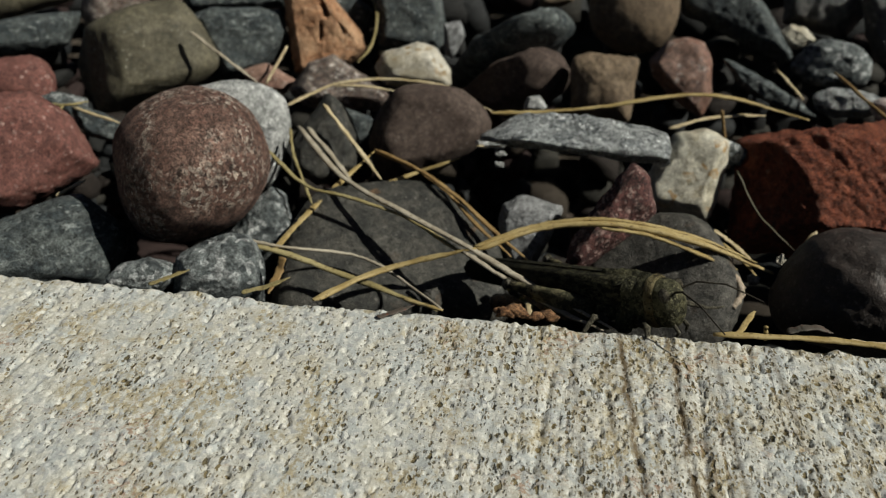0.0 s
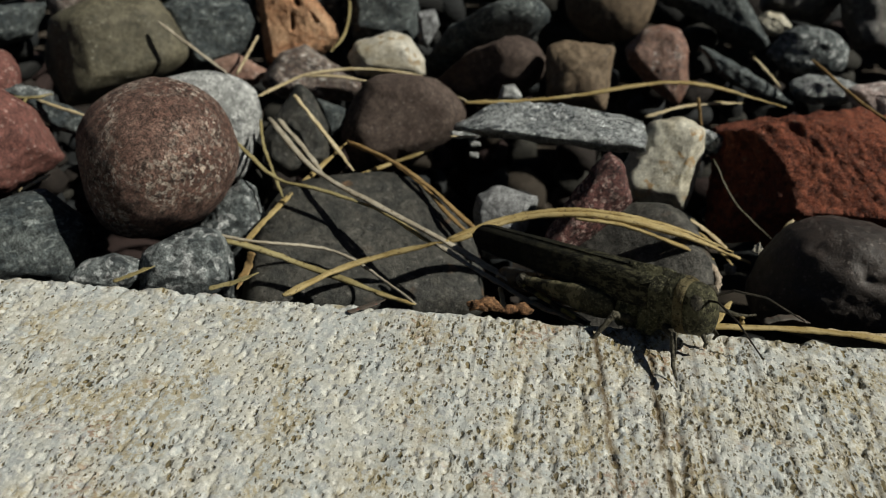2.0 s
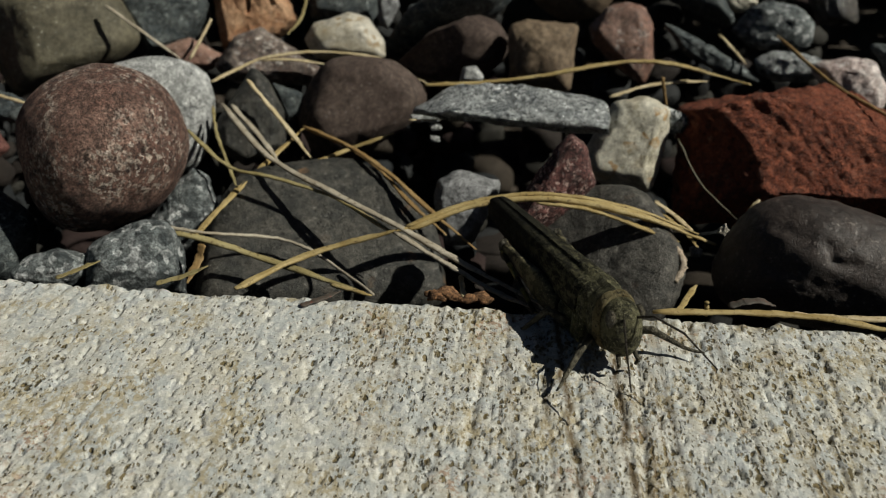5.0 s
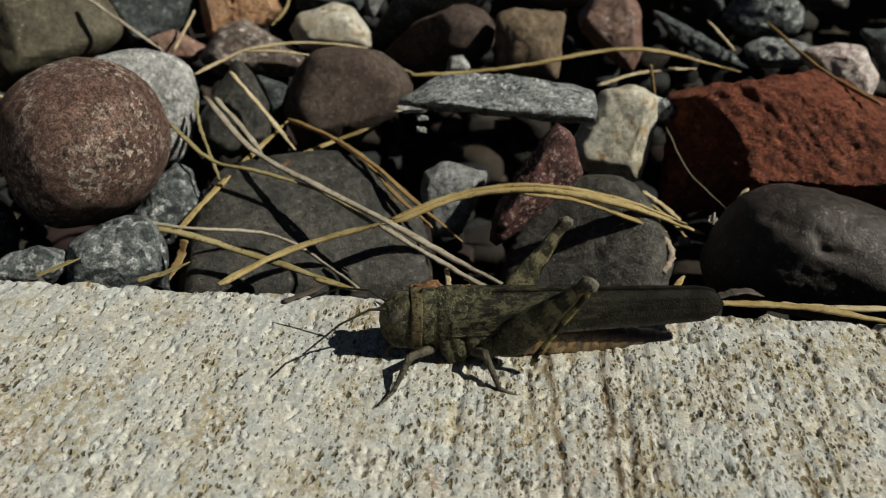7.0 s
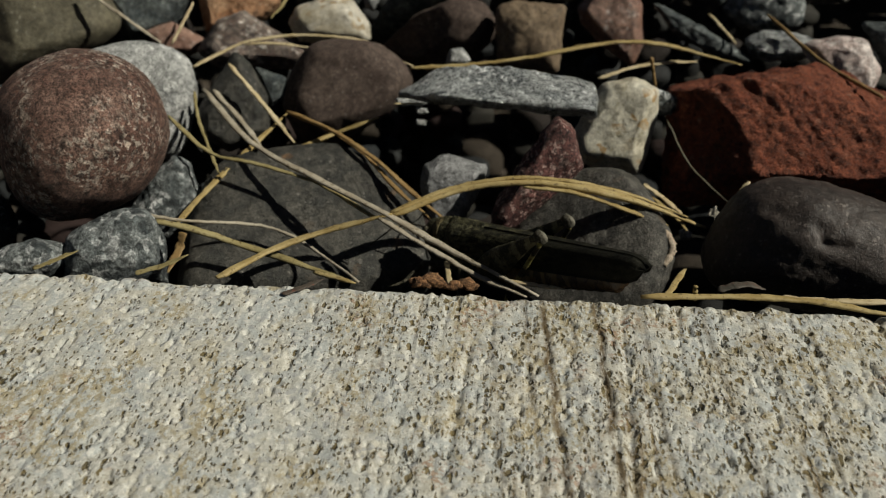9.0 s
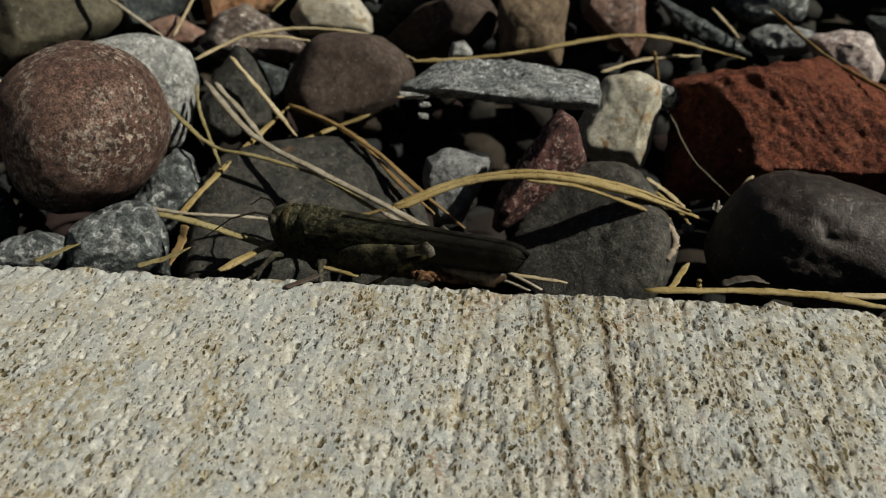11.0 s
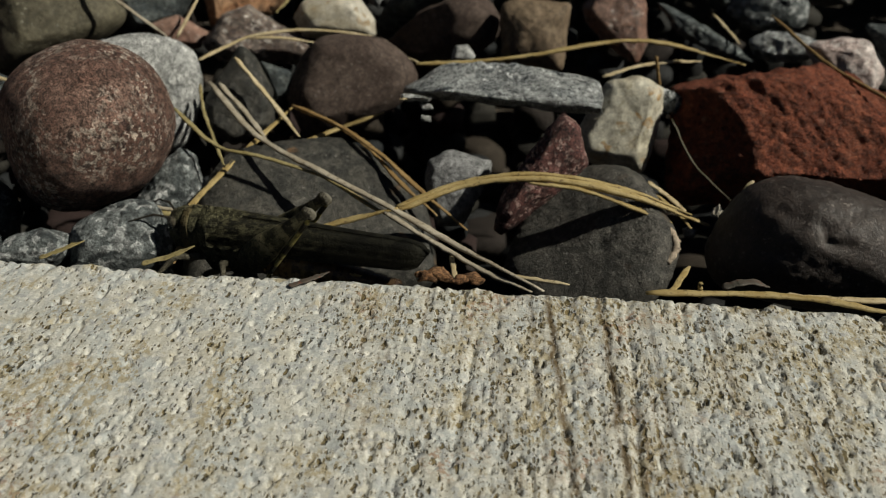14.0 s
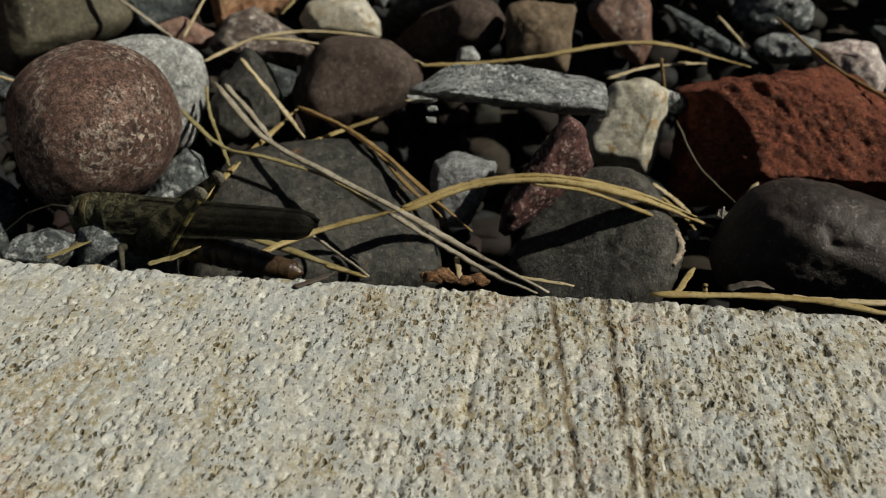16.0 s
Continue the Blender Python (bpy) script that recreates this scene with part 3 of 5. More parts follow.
def sweep(line, widths, heights, sides=10, up=(0, 0, 1), groove=0.0):
    """Verts and faces of a closed tube along a line; widths lie level, heights upright."""
    verts, faces, n = [], [], len(line)
    for k, c in enumerate(line):
        d = (line[min(k + 1, n - 1)] - line[max(k - 1, 0)]).normalized()
        side = d.cross(Vector(up))
        side = side.normalized() if side.length > 1e-4 else Vector((1, 0, 0))
        top = side.cross(d)
        for s in range(sides):
            a = 2 * math.pi * s / sides
            dent = 1 - groove * (abs(math.sin(a)) > 0.9)
            verts.append(c + side * (math.cos(a) * widths[k]) + top * (math.sin(a) * heights[k] * dent))
    for k in range(n - 1):
        for s in range(sides):
            t = (s + 1) % sides
            faces.append((k * sides + s, k * sides + t, (k + 1) * sides + t, (k + 1) * sides + s))
    faces += [tuple(range(sides - 1, -1, -1)), tuple(range((n - 1) * sides, n * sides))]
    return verts, faces


def strand(name, category, group, material, label, width, points, flat, tip):
    COUNT[0] += 1
    rng = random.Random(COUNT[0])
    line = spline(points, 9)
    n = len(line)
    w, h = [], []
    for k in range(n):
        u = k / (n - 1)
        ends = min(1.0, 0.55 + u * 8) * min(1.0, tip + (1 - u) * 3.0)
        wob = 1 + 0.12 * math.sin(u * 19 + rng.random()) + rng.uniform(-0.06, 0.06)
        w.append(width / 2 * ends * wob)
        h.append(width / 2 * ends * flat * wob)
        line[k] = line[k] + Vector((rng.uniform(-1, 1), rng.uniform(-1, 1), rng.uniform(-1, 1))) * 0.006
    verts, faces = sweep(line, w, h, 12, groove=0.45 if flat < 0.9 else 0.0)
    base = line[n // 2].copy()
    ob = mesh_object(name, [(v - base) * CM for v in verts], faces, material)
    ob.location = base * CM
    return tagged(ob, label, category, group)


def needle(material, label, width, points):
    return strand("pine_needle", "pine needle", "dry pine needles", material, label, width, points, 0.62, 0.35)


def twig(material, label, width, points):
    return strand("twig", "twig", "dry twigs", material, label, width, points, 0.95, 0.7)


def stem(material, label, width, points):
    return strand("dry_grass", "dry grass", "dry grass pieces", material, label, width, points, 0.8, 0.4)


def husk(material, label, width, points):
    return strand("dry_husk", "husk", "dry husks", material, label, width, points, 0.4, 0.5)


def sliver(material, label, width, points):
    return strand("bark_sliver", "plant scrap", "plant scraps", material, label, width, points, 0.3, 0.2)


# ---- the slab, the ground and the gravel bed ----
def slab():
    """A broom-finished concrete slab: its top worn into pits and grooves, its edge rounded and ragged."""
    xs = np.concatenate([np.linspace(-150, -8, 12)[:-1], np.arange(-8, 10, 0.022), np.linspace(10, 150, 12)])
    flat = np.concatenate([np.linspace(-90, -5.2, 10)[:-1], np.arange(-5.2, -0.12, 0.022)])
    turn = np.radians(np.linspace(0, 90, 9))
    side = np.linspace(0.14, 8.0, 30)
    py = np.concatenate([flat, -0.12 + 0.12 * np.sin(turn), np.zeros(len(side))])
    pz = np.concatenate([np.zeros(len(flat)), -0.12 + 0.12 * np.cos(turn), -side])
    ny = np.concatenate([np.zeros(len(flat)), np.sin(turn), np.ones(len(side))])
    nz = np.concatenate([np.ones(len(flat)), np.cos(turn), np.zeros(len(side))])
    X, Y = np.meshgrid(xs, py, indexing="ij")
    _, Z = np.meshgrid(xs, pz, indexing="ij")
    P = np.stack([X, Y, Z], -1).reshape(-1, 3)
    lift = 0.016 * bumps(P, 1.6, 1) + 0.005 * bumps(P * (1.4, 0.6, 1), 6.5, 2) + 0.004 * bumps(P, 15, 3) + 0.002 * bumps(P, 27, 4)
    edge = np.exp(-(P[:, 1] / 0.22) ** 2)
    lift += edge * (0.045 * bumps(P * (1, 0, 0), 3.1, 5) + 0.035 * bumps(P, 7.5, 6) + 0.02 * bumps(P, 18, 11))
    lift = lift.reshape(X.shape)
    rng = np.random.RandomState(8)
    # broom grooves run out towards the edge
    for k in range(46):
        gx = rng.uniform(-8, 10) if k > 22 else rng.uniform(0.8, 6.5)
        wide, deep = rng.uniform(0.02, 0.045), rng.uniform(0.008, 0.03)
        wander = gx + 0.05 * Y + 0.05 * bumps(np.stack([0 * py, py, 0 * py], -1), 1.2, k)[None, :]
        fade = np.clip(0.5 + 0.9 * bumps(np.stack([0 * py, py, 0 * py], -1), 0.9, k + 60), 0, 1)[None, :]
        lift -= deep * fade * np.exp(-((X - wander) / wide) ** 2)
    # the deepest broom lines
    for gx, drift, deep in SCORES:
        wander = gx - drift * Y + 0.03 * bumps(np.stack([0 * py, py, 0 * py], -1), 2.2, gx)[None, :]
        ragged = np.clip(0.55 + 0.9 * bumps(np.stack([0 * py, py, 0 * py], -1), 3.0, gx + 5), 0, 1)[None, :]
        lift -= deep * ragged * np.exp(-((X - wander) / 0.026) ** 2) * (Y < -0.1)
    # pits left by burst bubbles and lost grains
    x0, y0 = -8.0, -5.2
    ix0, iy0 = int(np.searchsorted(xs, x0)), int(np.searchsorted(py[: len(flat)], y0))
    # ragged small holes, thickest where the paste is worn
    worn = bumps(P, 0.8, 21) + 0.6 * bumps(P * (1, 0.25, 1), 2.5, 22) + 0.25 * np.clip((P[:, 0] - 0.5) / 2, -1, 1)
    holes = bumps(P * (1.3, 0.75, 1), 9.5, 23) + 0.65 * bumps(P * (1.2, 0.85, 1), 21, 24) + 0.22 * worn
    lift -= (0.034 * np.clip((holes - 0.60) / 0.22, 0, 1)).reshape(X.shape)
    for _ in range(900):
        cx, cy = rng.uniform(-7.9, 9.9), rng.uniform(-5.1, -0.05)
        if bumps(np.array([[cx, cy, 0.0]]), 0.9, 9)[0] < rng.uniform(-0.9, 0.5):
            continue
        rx = rng.uniform(0.016, 0.036) * (1.7 if rng.rand() < 0.05 else 1)
        ry, deep = rx * rng.uniform(0.9, 1.6), rng.uniform(0.02, 0.06)
        i, j = ix0 + int((cx - x0) / 0.022), iy0 + int((cy - y0) / 0.022)
        a, b = slice(max(i - 5, 0), i + 7), slice(max(j - 7, 0), j + 9)
        d = ((X[a, b] - cx) / rx) ** 2 + ((Y[a, b] - cy) / ry) ** 2
        lift[a, b] -= deep * np.exp(-d * d)
    P = P.reshape(*X.shape, 3)
    P[..., 1] += lift * ny[None, :]
    P[..., 2] += lift * nz[None, :]
    n, m = X.shape
    k = np.arange(n * m).reshape(n, m)
    quads = np.stack([k[:-1, :-1], k[1:, :-1], k[1:, 1:], k[:-1, 1:]], -1).reshape(-1, 4)
    me = bpy.data.meshes.new("slab")
    me.from_pydata(P.reshape(-1, 3) * CM, [], quads.tolist())
    me.shade_smooth()
    me.materials.append(M_CONCRETE)
    ob = new("concrete_slab", me)
    return tagged(ob, "pale broom-finished concrete slab, pitted and stained ochre", "slab", kind="structure")


def ground():
    xs = np.concatenate([[-3000, -800, -200, -80], np.linspace(-40, 40, 81), [80, 200, 800, 3000]])
    ys = np.concatenate([[-3000, -800, -200, -60], np.linspace(-20, 60, 81), [120, 300, 900, 3000]])
    X, Y = np.meshgrid(xs, ys, indexing="ij")
    P = np.stack([X, Y, 0 * X], -1).reshape(-1, 3)
    P[:, 2] = -5.6 + 0.25 * bumps(P, 0.35, 1) + 0.12 * bumps(P, 0.9, 2)
    n, m = X.shape
    k = np.arange(n * m).reshape(n, m)
    ob = mesh_object("ground", P * CM, np.stack([k[:-1, :-1], k[1:, :-1], k[1:, 1:], k[:-1, 1:]], -1).reshape(-1, 4), M_EARTH)
    return tagged(ob, "dark earth strewn with grit under the gravel", "ground", kind="structure")


def gravel_bed():
    """Loose stones that fill the bed under and round the larger ones."""
    rng = np.random.RandomState(3)
    ways, faces = ball(3)
    faces = np.array(faces)
    small, small_faces = ball(2)
    small_faces = np.array(small_faces)
    verts, tris, count = [], [], 0
    # a deep layer everywhere, a higher one beyond the open patch, and footings under each larger stone
    spots = []
    for x in np.arange(-34, 34, 1.35):
        for y in np.arange(0.75, 48, 1.35):
            near = -14 < x < 12 and y < 17.5
            spots.append((x + rng.uniform(-0.4, 0.4), max(0.95, y + rng.uniform(-0.4, 0.4)), rng.uniform(-5.3, -4.9) if near else rng.uniform(-1.2, -0.3), rng.uniform(0.55, 0.8) if near else rng.uniform(0.7, 1.15), near))
    for (x, y, z), size in BEDDED:
        low = z - 0.8 * size
        while low > -4.6:
            r = min(0.55, 0.5 * size + 0.1)
            spots.append((x + rng.uniform(-0.15, 0.15), max(0.95, y + 1.15 * size + rng.uniform(0, 0.2)), low - 0.75 * r, r, True))
            low -= 1.35 * r
    for x, y, z, r, near in spots:
        w, f = (ways, faces) if near else (small, small_faces)
        normals = rng.normal(size=(13, 3))
        normals /= np.linalg.norm(normals, axis=1)[:, None]
        rad, _ = hewn(w, [(nn, rng.uniform(0.75, 1.0)) for nn in normals] + [((0, 0, 1), 0.9), ((0, 0, -1), 0.9), ((1, 0, 0), 1), ((-1, 0, 0), 1), ((0, 1, 0), 1), ((0, -1, 0), 1)], 12)
        p = w * rad[:, None] * r * (1, rng.uniform(0.8, 1.2), rng.uniform(0.65, 0.95))
        p = p * (1 + 0.05 * bumps(p, 3, x + y))[:, None]
        verts.append(p + (x, y, z))
        tris.append(f + count)
        count += len(w)
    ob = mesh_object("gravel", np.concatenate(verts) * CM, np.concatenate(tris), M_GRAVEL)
    return tagged(ob, "mixed grey, brown and red loose gravel bed, darkened for gap shade", "gravel", kind="stuff")


slab()
ground()

# ---- the stones that show ----
stone("round_cobble", M_COBBLE, "round reddish-brown sandstone cobble with chalky white flecks", (-4.60, 2.98, 0.46), (-24, 25), 1.50, [(-165, 1.23), (-125, 1.32), (-84, 1.19), (-63, 1.16), (-37, 1.19), (-9, 1.23), (16, 1.26), (45, 1.27), (74, 1.24), (104, 1.20), (125, 1.20), (155, 1.21), (174, 1.18)], 6, 40, 0.6)
stone("red_rock", M_REDROCK, "rough dull red sandstone rock lying in gravel", (-8.35, 4.08, -0.11), (-22, 34), 0.87, [(-91, 1.04), (-71, 0.89), (-61, 1.00), (21, 1.05), (45, 1.03), (82, 1.08), (168, 0.88)], 24, 25, 1)
stone("pink_rock", M_REDROCK, "smooth reddish stone wedged between larger gravel stones", (-10.16, 6.91, 0.16), (-18, 35), 0.57, [(-98, 0.48), (-22, 0.88), (10, 0.83), (57, 0.68), (86, 0.52), (93, 0.54), (167, 0.84)], 9, 30, 0.6)
stone("olive_boulder", M_OLIVE, "large smooth olive-grey stone with a dark split face", (-7.88, 8.27, 0.40), (-17, 27), 0.66, [(-173, 1.57), (-147, 1.58), (-121, 1.46), (-83, 1.02), (-78, 0.97), (-60, 1.15), (-20, 1.60), (23, 1.47), (32, 1.46), (88, 1.17), (104, 1.04), (116, 1.07), (136, 1.26)], 14, 28, 0.6, extra=[((-0.82, -0.57, 0), 0.85)])
stone("grey_flat_stone", M_SLATE, "flat grey stone with worn edges in gravel", (-11.18, 9.40, 0.40), (-15, 33), 0.44, [(-94, 0.45), (-82, 0.46), (-32, 0.87), (88, 0.44), (96, 0.41), (168, 1.05)], 12, 25, 0.6)
stone("moss_stone", M_OLIVE, "dark olive stone at the back of the gravel", (-13.18, 12.32, 0.53), (-13, 33), 0.77, [(-94, 0.70), (-80, 0.56), (-80, 0.57), (-11, 1.54), (79, 0.57), (167, 1.17)], 10, 30, 0.6)
stone("pinkgrey_stone", M_PINKGRAN, "pale pinkish grey granite stone behind others", (-9.36, 10.87, 0.85), (-14, 27), 0.64, [(-174, 1.08), (-76, 0.43), (-16, 1.25), (86, 0.46), (163, 0.98)], 12, 25, 0.8)
stone("bluegrey_slate", M_SLATE, "blue-grey layered slate stone with weathered surface", (-6.22, 10.02, 0.39), (-17, 21), 0.45, [(-158, 0.82), (-156, 0.82), (-82, 0.82), (-35, 0.84), (12, 1.06), (85, 0.69), (109, 0.87)], 24, 20, 1)
stone("far_slate_stone", M_SLATE, "dark grey slate stone at the back of the gravel", (-7.53, 13.37, 0.53), (-14, 21), 0.52, [(-174, 1.28), (-91, 0.46), (-88, 0.46), (-10, 1.34), (88, 0.44)], 14, 22, 1)
stone("salmon_stone", M_SALMON, "small salmon-coloured stone half hidden in gravel", (-5.32, 9.06, -0.23), (-19, 19), 0.34, [(-155, 0.43), (-90, 0.32), (-45, 0.49), (57, 0.32), (105, 0.38)], 12, 25, 0.6)
stone("rust_rock", M_RUST, "orange rusty rock with a dark crack down its face", (-4.48, 10.64, 0.49), (-16, 16), 0.55, [(-174, 0.73), (-82, 0.86), (-47, 1.03), (14, 0.91), (38, 0.72), (89, 0.96)], 24, 18, 1, level=6, cracks=[(0.05, 0.62, 0.16, 0.30, 0.045, 0.30), (0.02, 0.16, -0.02, -0.22, 0.035, 0.25), (0.42, 0.30, 0.55, -0.1, 0.06, 0.12)])
stone("grey_fragment", M_SLATE, "grey stone fragment behind the orange rock", (-4.20, 12.40, 0.55), (-15, 14), 0.35, [(-153, 0.37), (-119, 0.40), (-26, 0.54), (43, 0.40), (80, 0.40)], 14, 22, 1)
stone("speckled_stone", M_PINKGRAN, "pinkish grey speckled granite stone under dry needles", (-3.58, 8.74, -0.19), (-19, 15), 0.53, [(-139, 0.85), (-95, 0.48), (-62, 0.88), (-17, 1.13), (56, 0.55), (58, 0.56), (107, 0.71), (143, 0.85)], 24, 25, 1)
stone("white_granite", M_WHITEGRAN, "white granite stone with fine grey speckles", (-4.58, 5.70, -0.02), (-22, 21), 0.54, [(-165, 0.68), (-159, 0.64), (-89, 1.13), (-41, 0.96), (-19, 0.78), (0, 0.77), (38, 0.89), (73, 0.88), (98, 0.97)], 11, 28, 0.6)
stone("grey_granite", M_GREYGRAN, "blue-grey speckled granite stone beneath the round cobble", (-3.60, 3.39, -0.76), (-28, 21), 0.41, [(-125, 0.70), (-83, 0.74), (-22, 0.52), (9, 0.48), (50, 0.61), (124, 0.43), (141, 0.40)], 14, 28, 1)
stone("low_granite", M_GREYGRAN, "grey speckled granite stone against the slab", (-3.56, 1.24, -0.55), (-30, 24), 0.47, [(-98, 0.41), (-6, 0.64), (24, 0.72), (80, 0.68), (102, 0.60), (114, 0.60), (165, 0.68)], 14, 30, 1)
stone("small_granite", M_GREYGRAN, "small dark grey granite stone against the slab", (-4.60, 0.86, -0.41), (-30, 29), 0.29, [(-170, 0.50), (-104, 0.24), (-64, 0.34), (-16, 0.45), (67, 0.29), (89, 0.25), (125, 0.35)], 14, 30, 1)
stone("dark_bluestone", M_SLATE, "dark blue-grey stone in shade beside the slab", (-6.82, 1.63, -0.62), (-27, 36), 0.67, [(-105, 0.62), (-35, 1.25), (-4, 1.40), (8, 1.40), (40, 1.15), (99, 0.63), (167, 0.95)], 12, 25, 0.8)
stone("grey_chip", M_GREYGRAN, "small grey-green stone chip under a dry stem", (-8.95, 6.72, -0.12), (-19, 32), 0.20, [(-130, 0.24), (-94, 0.18), (-20, 0.44), (66, 0.17), (107, 0.25)], 16, 22, 1)
stone("grey_sliver", M_SLATE, "thin grey stone sliver between bigger stones", (-7.86, 5.87, -0.18), (-21, 31), 0.22, [(-157, 0.34), (-141, 0.25), (-113, 0.28), (-32, 0.46), (59, 0.22), (83, 0.32)], 16, 22, 1)
stone("brown_oval_stone", M_BROWN, "smooth dark brown oval river stone", (-1.31, 6.75, -0.25), (-23, 9), 0.47, [(-160, 1.15), (-111, 1.20), (-80, 0.92), (-62, 0.79), (-43, 0.99), (-8, 1.27), (34, 1.20), (53, 1.07), (83, 0.93), (94, 0.92), (123, 1.00), (144, 1.00), (162, 1.02)], 14, 26, 0.45)
stone("dark_slab_stone", M_DARK, "large flat dark grey stone under crossed needles", (-1.33, 3.01, -1.03), (-66, 12), 0.30, [(-176, 1.96), (-102, 1.58), (-87, 1.39), (-8, 2.02), (9, 1.89), (23, 1.80), (42, 1.68), (58, 1.70), (91, 1.66), (107, 1.71), (151, 1.79), (168, 1.80), (176, 1.85)], 16, 30, 0.5)
stone("dark_wedge_stone", M_DARK, "dark grey wedge-shaped stone behind needles", (-3.11, 5.83, -0.28), (-23, 16), 0.41, [(-130, 0.76), (-69, 0.66), (-5, 0.58), (21, 0.61), (48, 0.78), (142, 0.54), (177, 0.62)], 24, 22, 0.8)
stone("layered_chip", M_SLATE, "small layered grey slate chip", (-2.64, 6.69, -0.20), (-22, 14), 0.19, [(-162, 0.18), (-68, 0.32), (-13, 0.25), (68, 0.22)], 18, 22, 1)
boulder("granite_plate", M_SPARKLE, "flat sparkling grey granite plate lying over a dark gap", (1.75, 4.8, 0.39), [((-0.02, -0.06, 1), 0.33), ((-0.42, 0, 0.9), 0.74), ((0.14, 0, 0.99), 0.42), ((0.97, 0, 0.1), 1.5), ((0.5, -0.85, 0), 1.15), ((-0.07, -0.46, -0.89), 0.015), ((0, -1, 0.1), 0.52), ((-0.5, -0.85, 0), 0.86), ((-1, -0.1, 0), 1.75), ((0, 1, 0), 0.75), ((0, 0, -1), 0.3)], 34, 1.15, 0.75)
stone("cream_quartz", M_CREAM, "cream quartz stone with ochre stains", (3.73, 5.65, -0.29), (-24, -9), 0.46, [(-147, 0.80), (-94, 0.76), (-11, 0.61), (-10, 0.60), (7, 0.69), (71, 0.87), (109, 0.76), (155, 0.64), (160, 0.64)], 14, 24, 1.0)
stone("grey_tip_stone", M_GREYGRAN, "small grey stone behind the cream quartz", (4.49, 5.92, 0.09), (-22, -12), 0.17, [(-148, 0.15), (-84, 0.23), (-13, 0.22), (70, 0.16), (83, 0.18)], 16, 24, 1)
stone("maroon_stone", M_MAROON, "dark red speckled stone with a pointed top", (2.28, 3.32, -0.14), (-27, -4), 0.31, [(-135, 1.11), (-48, 0.40), (-44, 0.36), (20, 0.71), (55, 0.92), (144, 0.39), (152, 0.34), (173, 0.56)], 26, 24, 1)
stone("small_grey_stone", M_GREYFINE, "small pale grey stone with a sandy surface", (0.90, 4.08, -0.83), (-28, 1), 0.33, [(-160, 0.47), (-86, 0.64), (-25, 0.42), (-6, 0.53), (76, 0.55), (80, 0.54), (122, 0.57), (172, 0.50)], 20, 26, 1)
stone("dark_slate_stone", M_DARKSLATE, "large dark slate stone with a pale broken rim", (3.18, 2.59, -0.86), (-50, -32), 0.26, [(-170, 1.32), (-145, 1.49), (-120, 1.40), (-95, 1.28), (-70, 1.12), (-45, 1.21), (-20, 1.24), (5, 1.17), (30, 1.14), (55, 1.07), (80, 1.20), (105, 1.28), (130, 1.31), (155, 1.18)], 18, 30, 0.75)
stone("black_boulder", M_BLACKBROWN, "smooth blackish brown stone beside the slab", (6.26, 2.27, -0.55), (-29, -23), 0.98, [(-138, 1.46), (-89, 0.89), (-81, 0.85), (-63, 1.09), (24, 1.47), (56, 1.16), (78, 0.97), (88, 0.95), (103, 1.04), (124, 1.20), (157, 1.37), (173, 1.45)], 8, 30, 0.6, level=6, cracks=[(-0.75, 0.42, -0.2, 0.30, 0.10, 0.035), (-0.05, 0.36, 0.10, 0.08, 0.09, 0.035), (0.10, 0.08, 0.45, 0.16, 0.07, 0.03), (-0.8, -0.15, 0.7, -0.3, 0.16, 0.04)])
BEDDED.append(((6.9, 5.6, -0.3), 1.2))
boulder("brick_rock", M_BRICK, "broken brick-red rock with a rough face and sharp edge", (6.9, 5.6, -0.3), [((-0.04, -0.74, 0.67), 1.04), ((-0.70, -0.55, 0.40), 1.62), ((-1, 0.1, -0.1), 2.3), ((-0.18, 0.31, 0.93), 1.06), ((0.4, 0.03, 0.92), 0.98), ((1, -0.1, 0.1), 1.75), ((0.5, -0.8, -0.3), 1.75), ((0, -0.75, -0.66), 1.15), ((0, 0, -1), 1.2), ((0, 1, 0), 1.4)], 60, 1.3, 1.3, nose=0.8)
stone("tan_stone", M_TAN, "tan sandstone stone with a square face", (2.18, 9.03, 0.10), (-19, -3), 0.54, [(-171, 0.70), (-103, 0.73), (-85, 0.74), (-2, 0.67), (83, 0.71), (91, 0.70), (116, 0.80), (171, 0.77)], 11, 20, 0.9)
stone("pink_granite", M_ROSE, "pink granite stone with coarse crystals", (4.02, 10.32, 0.09), (-18, -8), 0.51, [(-157, 0.70), (-132, 0.57), (-117, 0.62), (-22, 0.80), (11, 0.59), (33, 0.65), (78, 0.76), (111, 0.78), (143, 0.78)], 24, 25, 0.8)
stone("big_tan_stone", M_TAN, "large rounded tan stone at the back of the gravel", (2.96, 13.69, 0.59), (-15, -4), 0.92, [(-170, 1.11), (-125, 1.08), (-90, 1.09), (-52, 1.19), (-19, 1.13), (6, 1.14), (93, 0.93)], 9, 28, 0.5)
stone("dark_brown_stone", M_BROWN, "dark brown angular stone in shade", (0.11, 9.93, -0.17), (-17, -40), 0.52, [(-146, 1.39), (-115, 1.18), (-88, 0.86), (-47, 0.8), (-9, 1.18), (30, 1.32), (60, 1.16), (92, 0.86), (119, 0.51), (137, 0.53), (170, 1.1)], 24, 22, 0.8)
stone("blue_slab", M_SLATE, "dark blue-grey slab leaning in the gravel", (-0.37, 10.64, 0.31), (-17, -48), 0.32, [(-125, 1.76), (-100, 1.43), (-55, 0.45), (-35, 0.58), (0, 1.33), (21, 1.61), (50, 1.67), (90, 1.25), (125, 0.43), (149, 0.63), (180, 1.33)], 24, 20, 1)
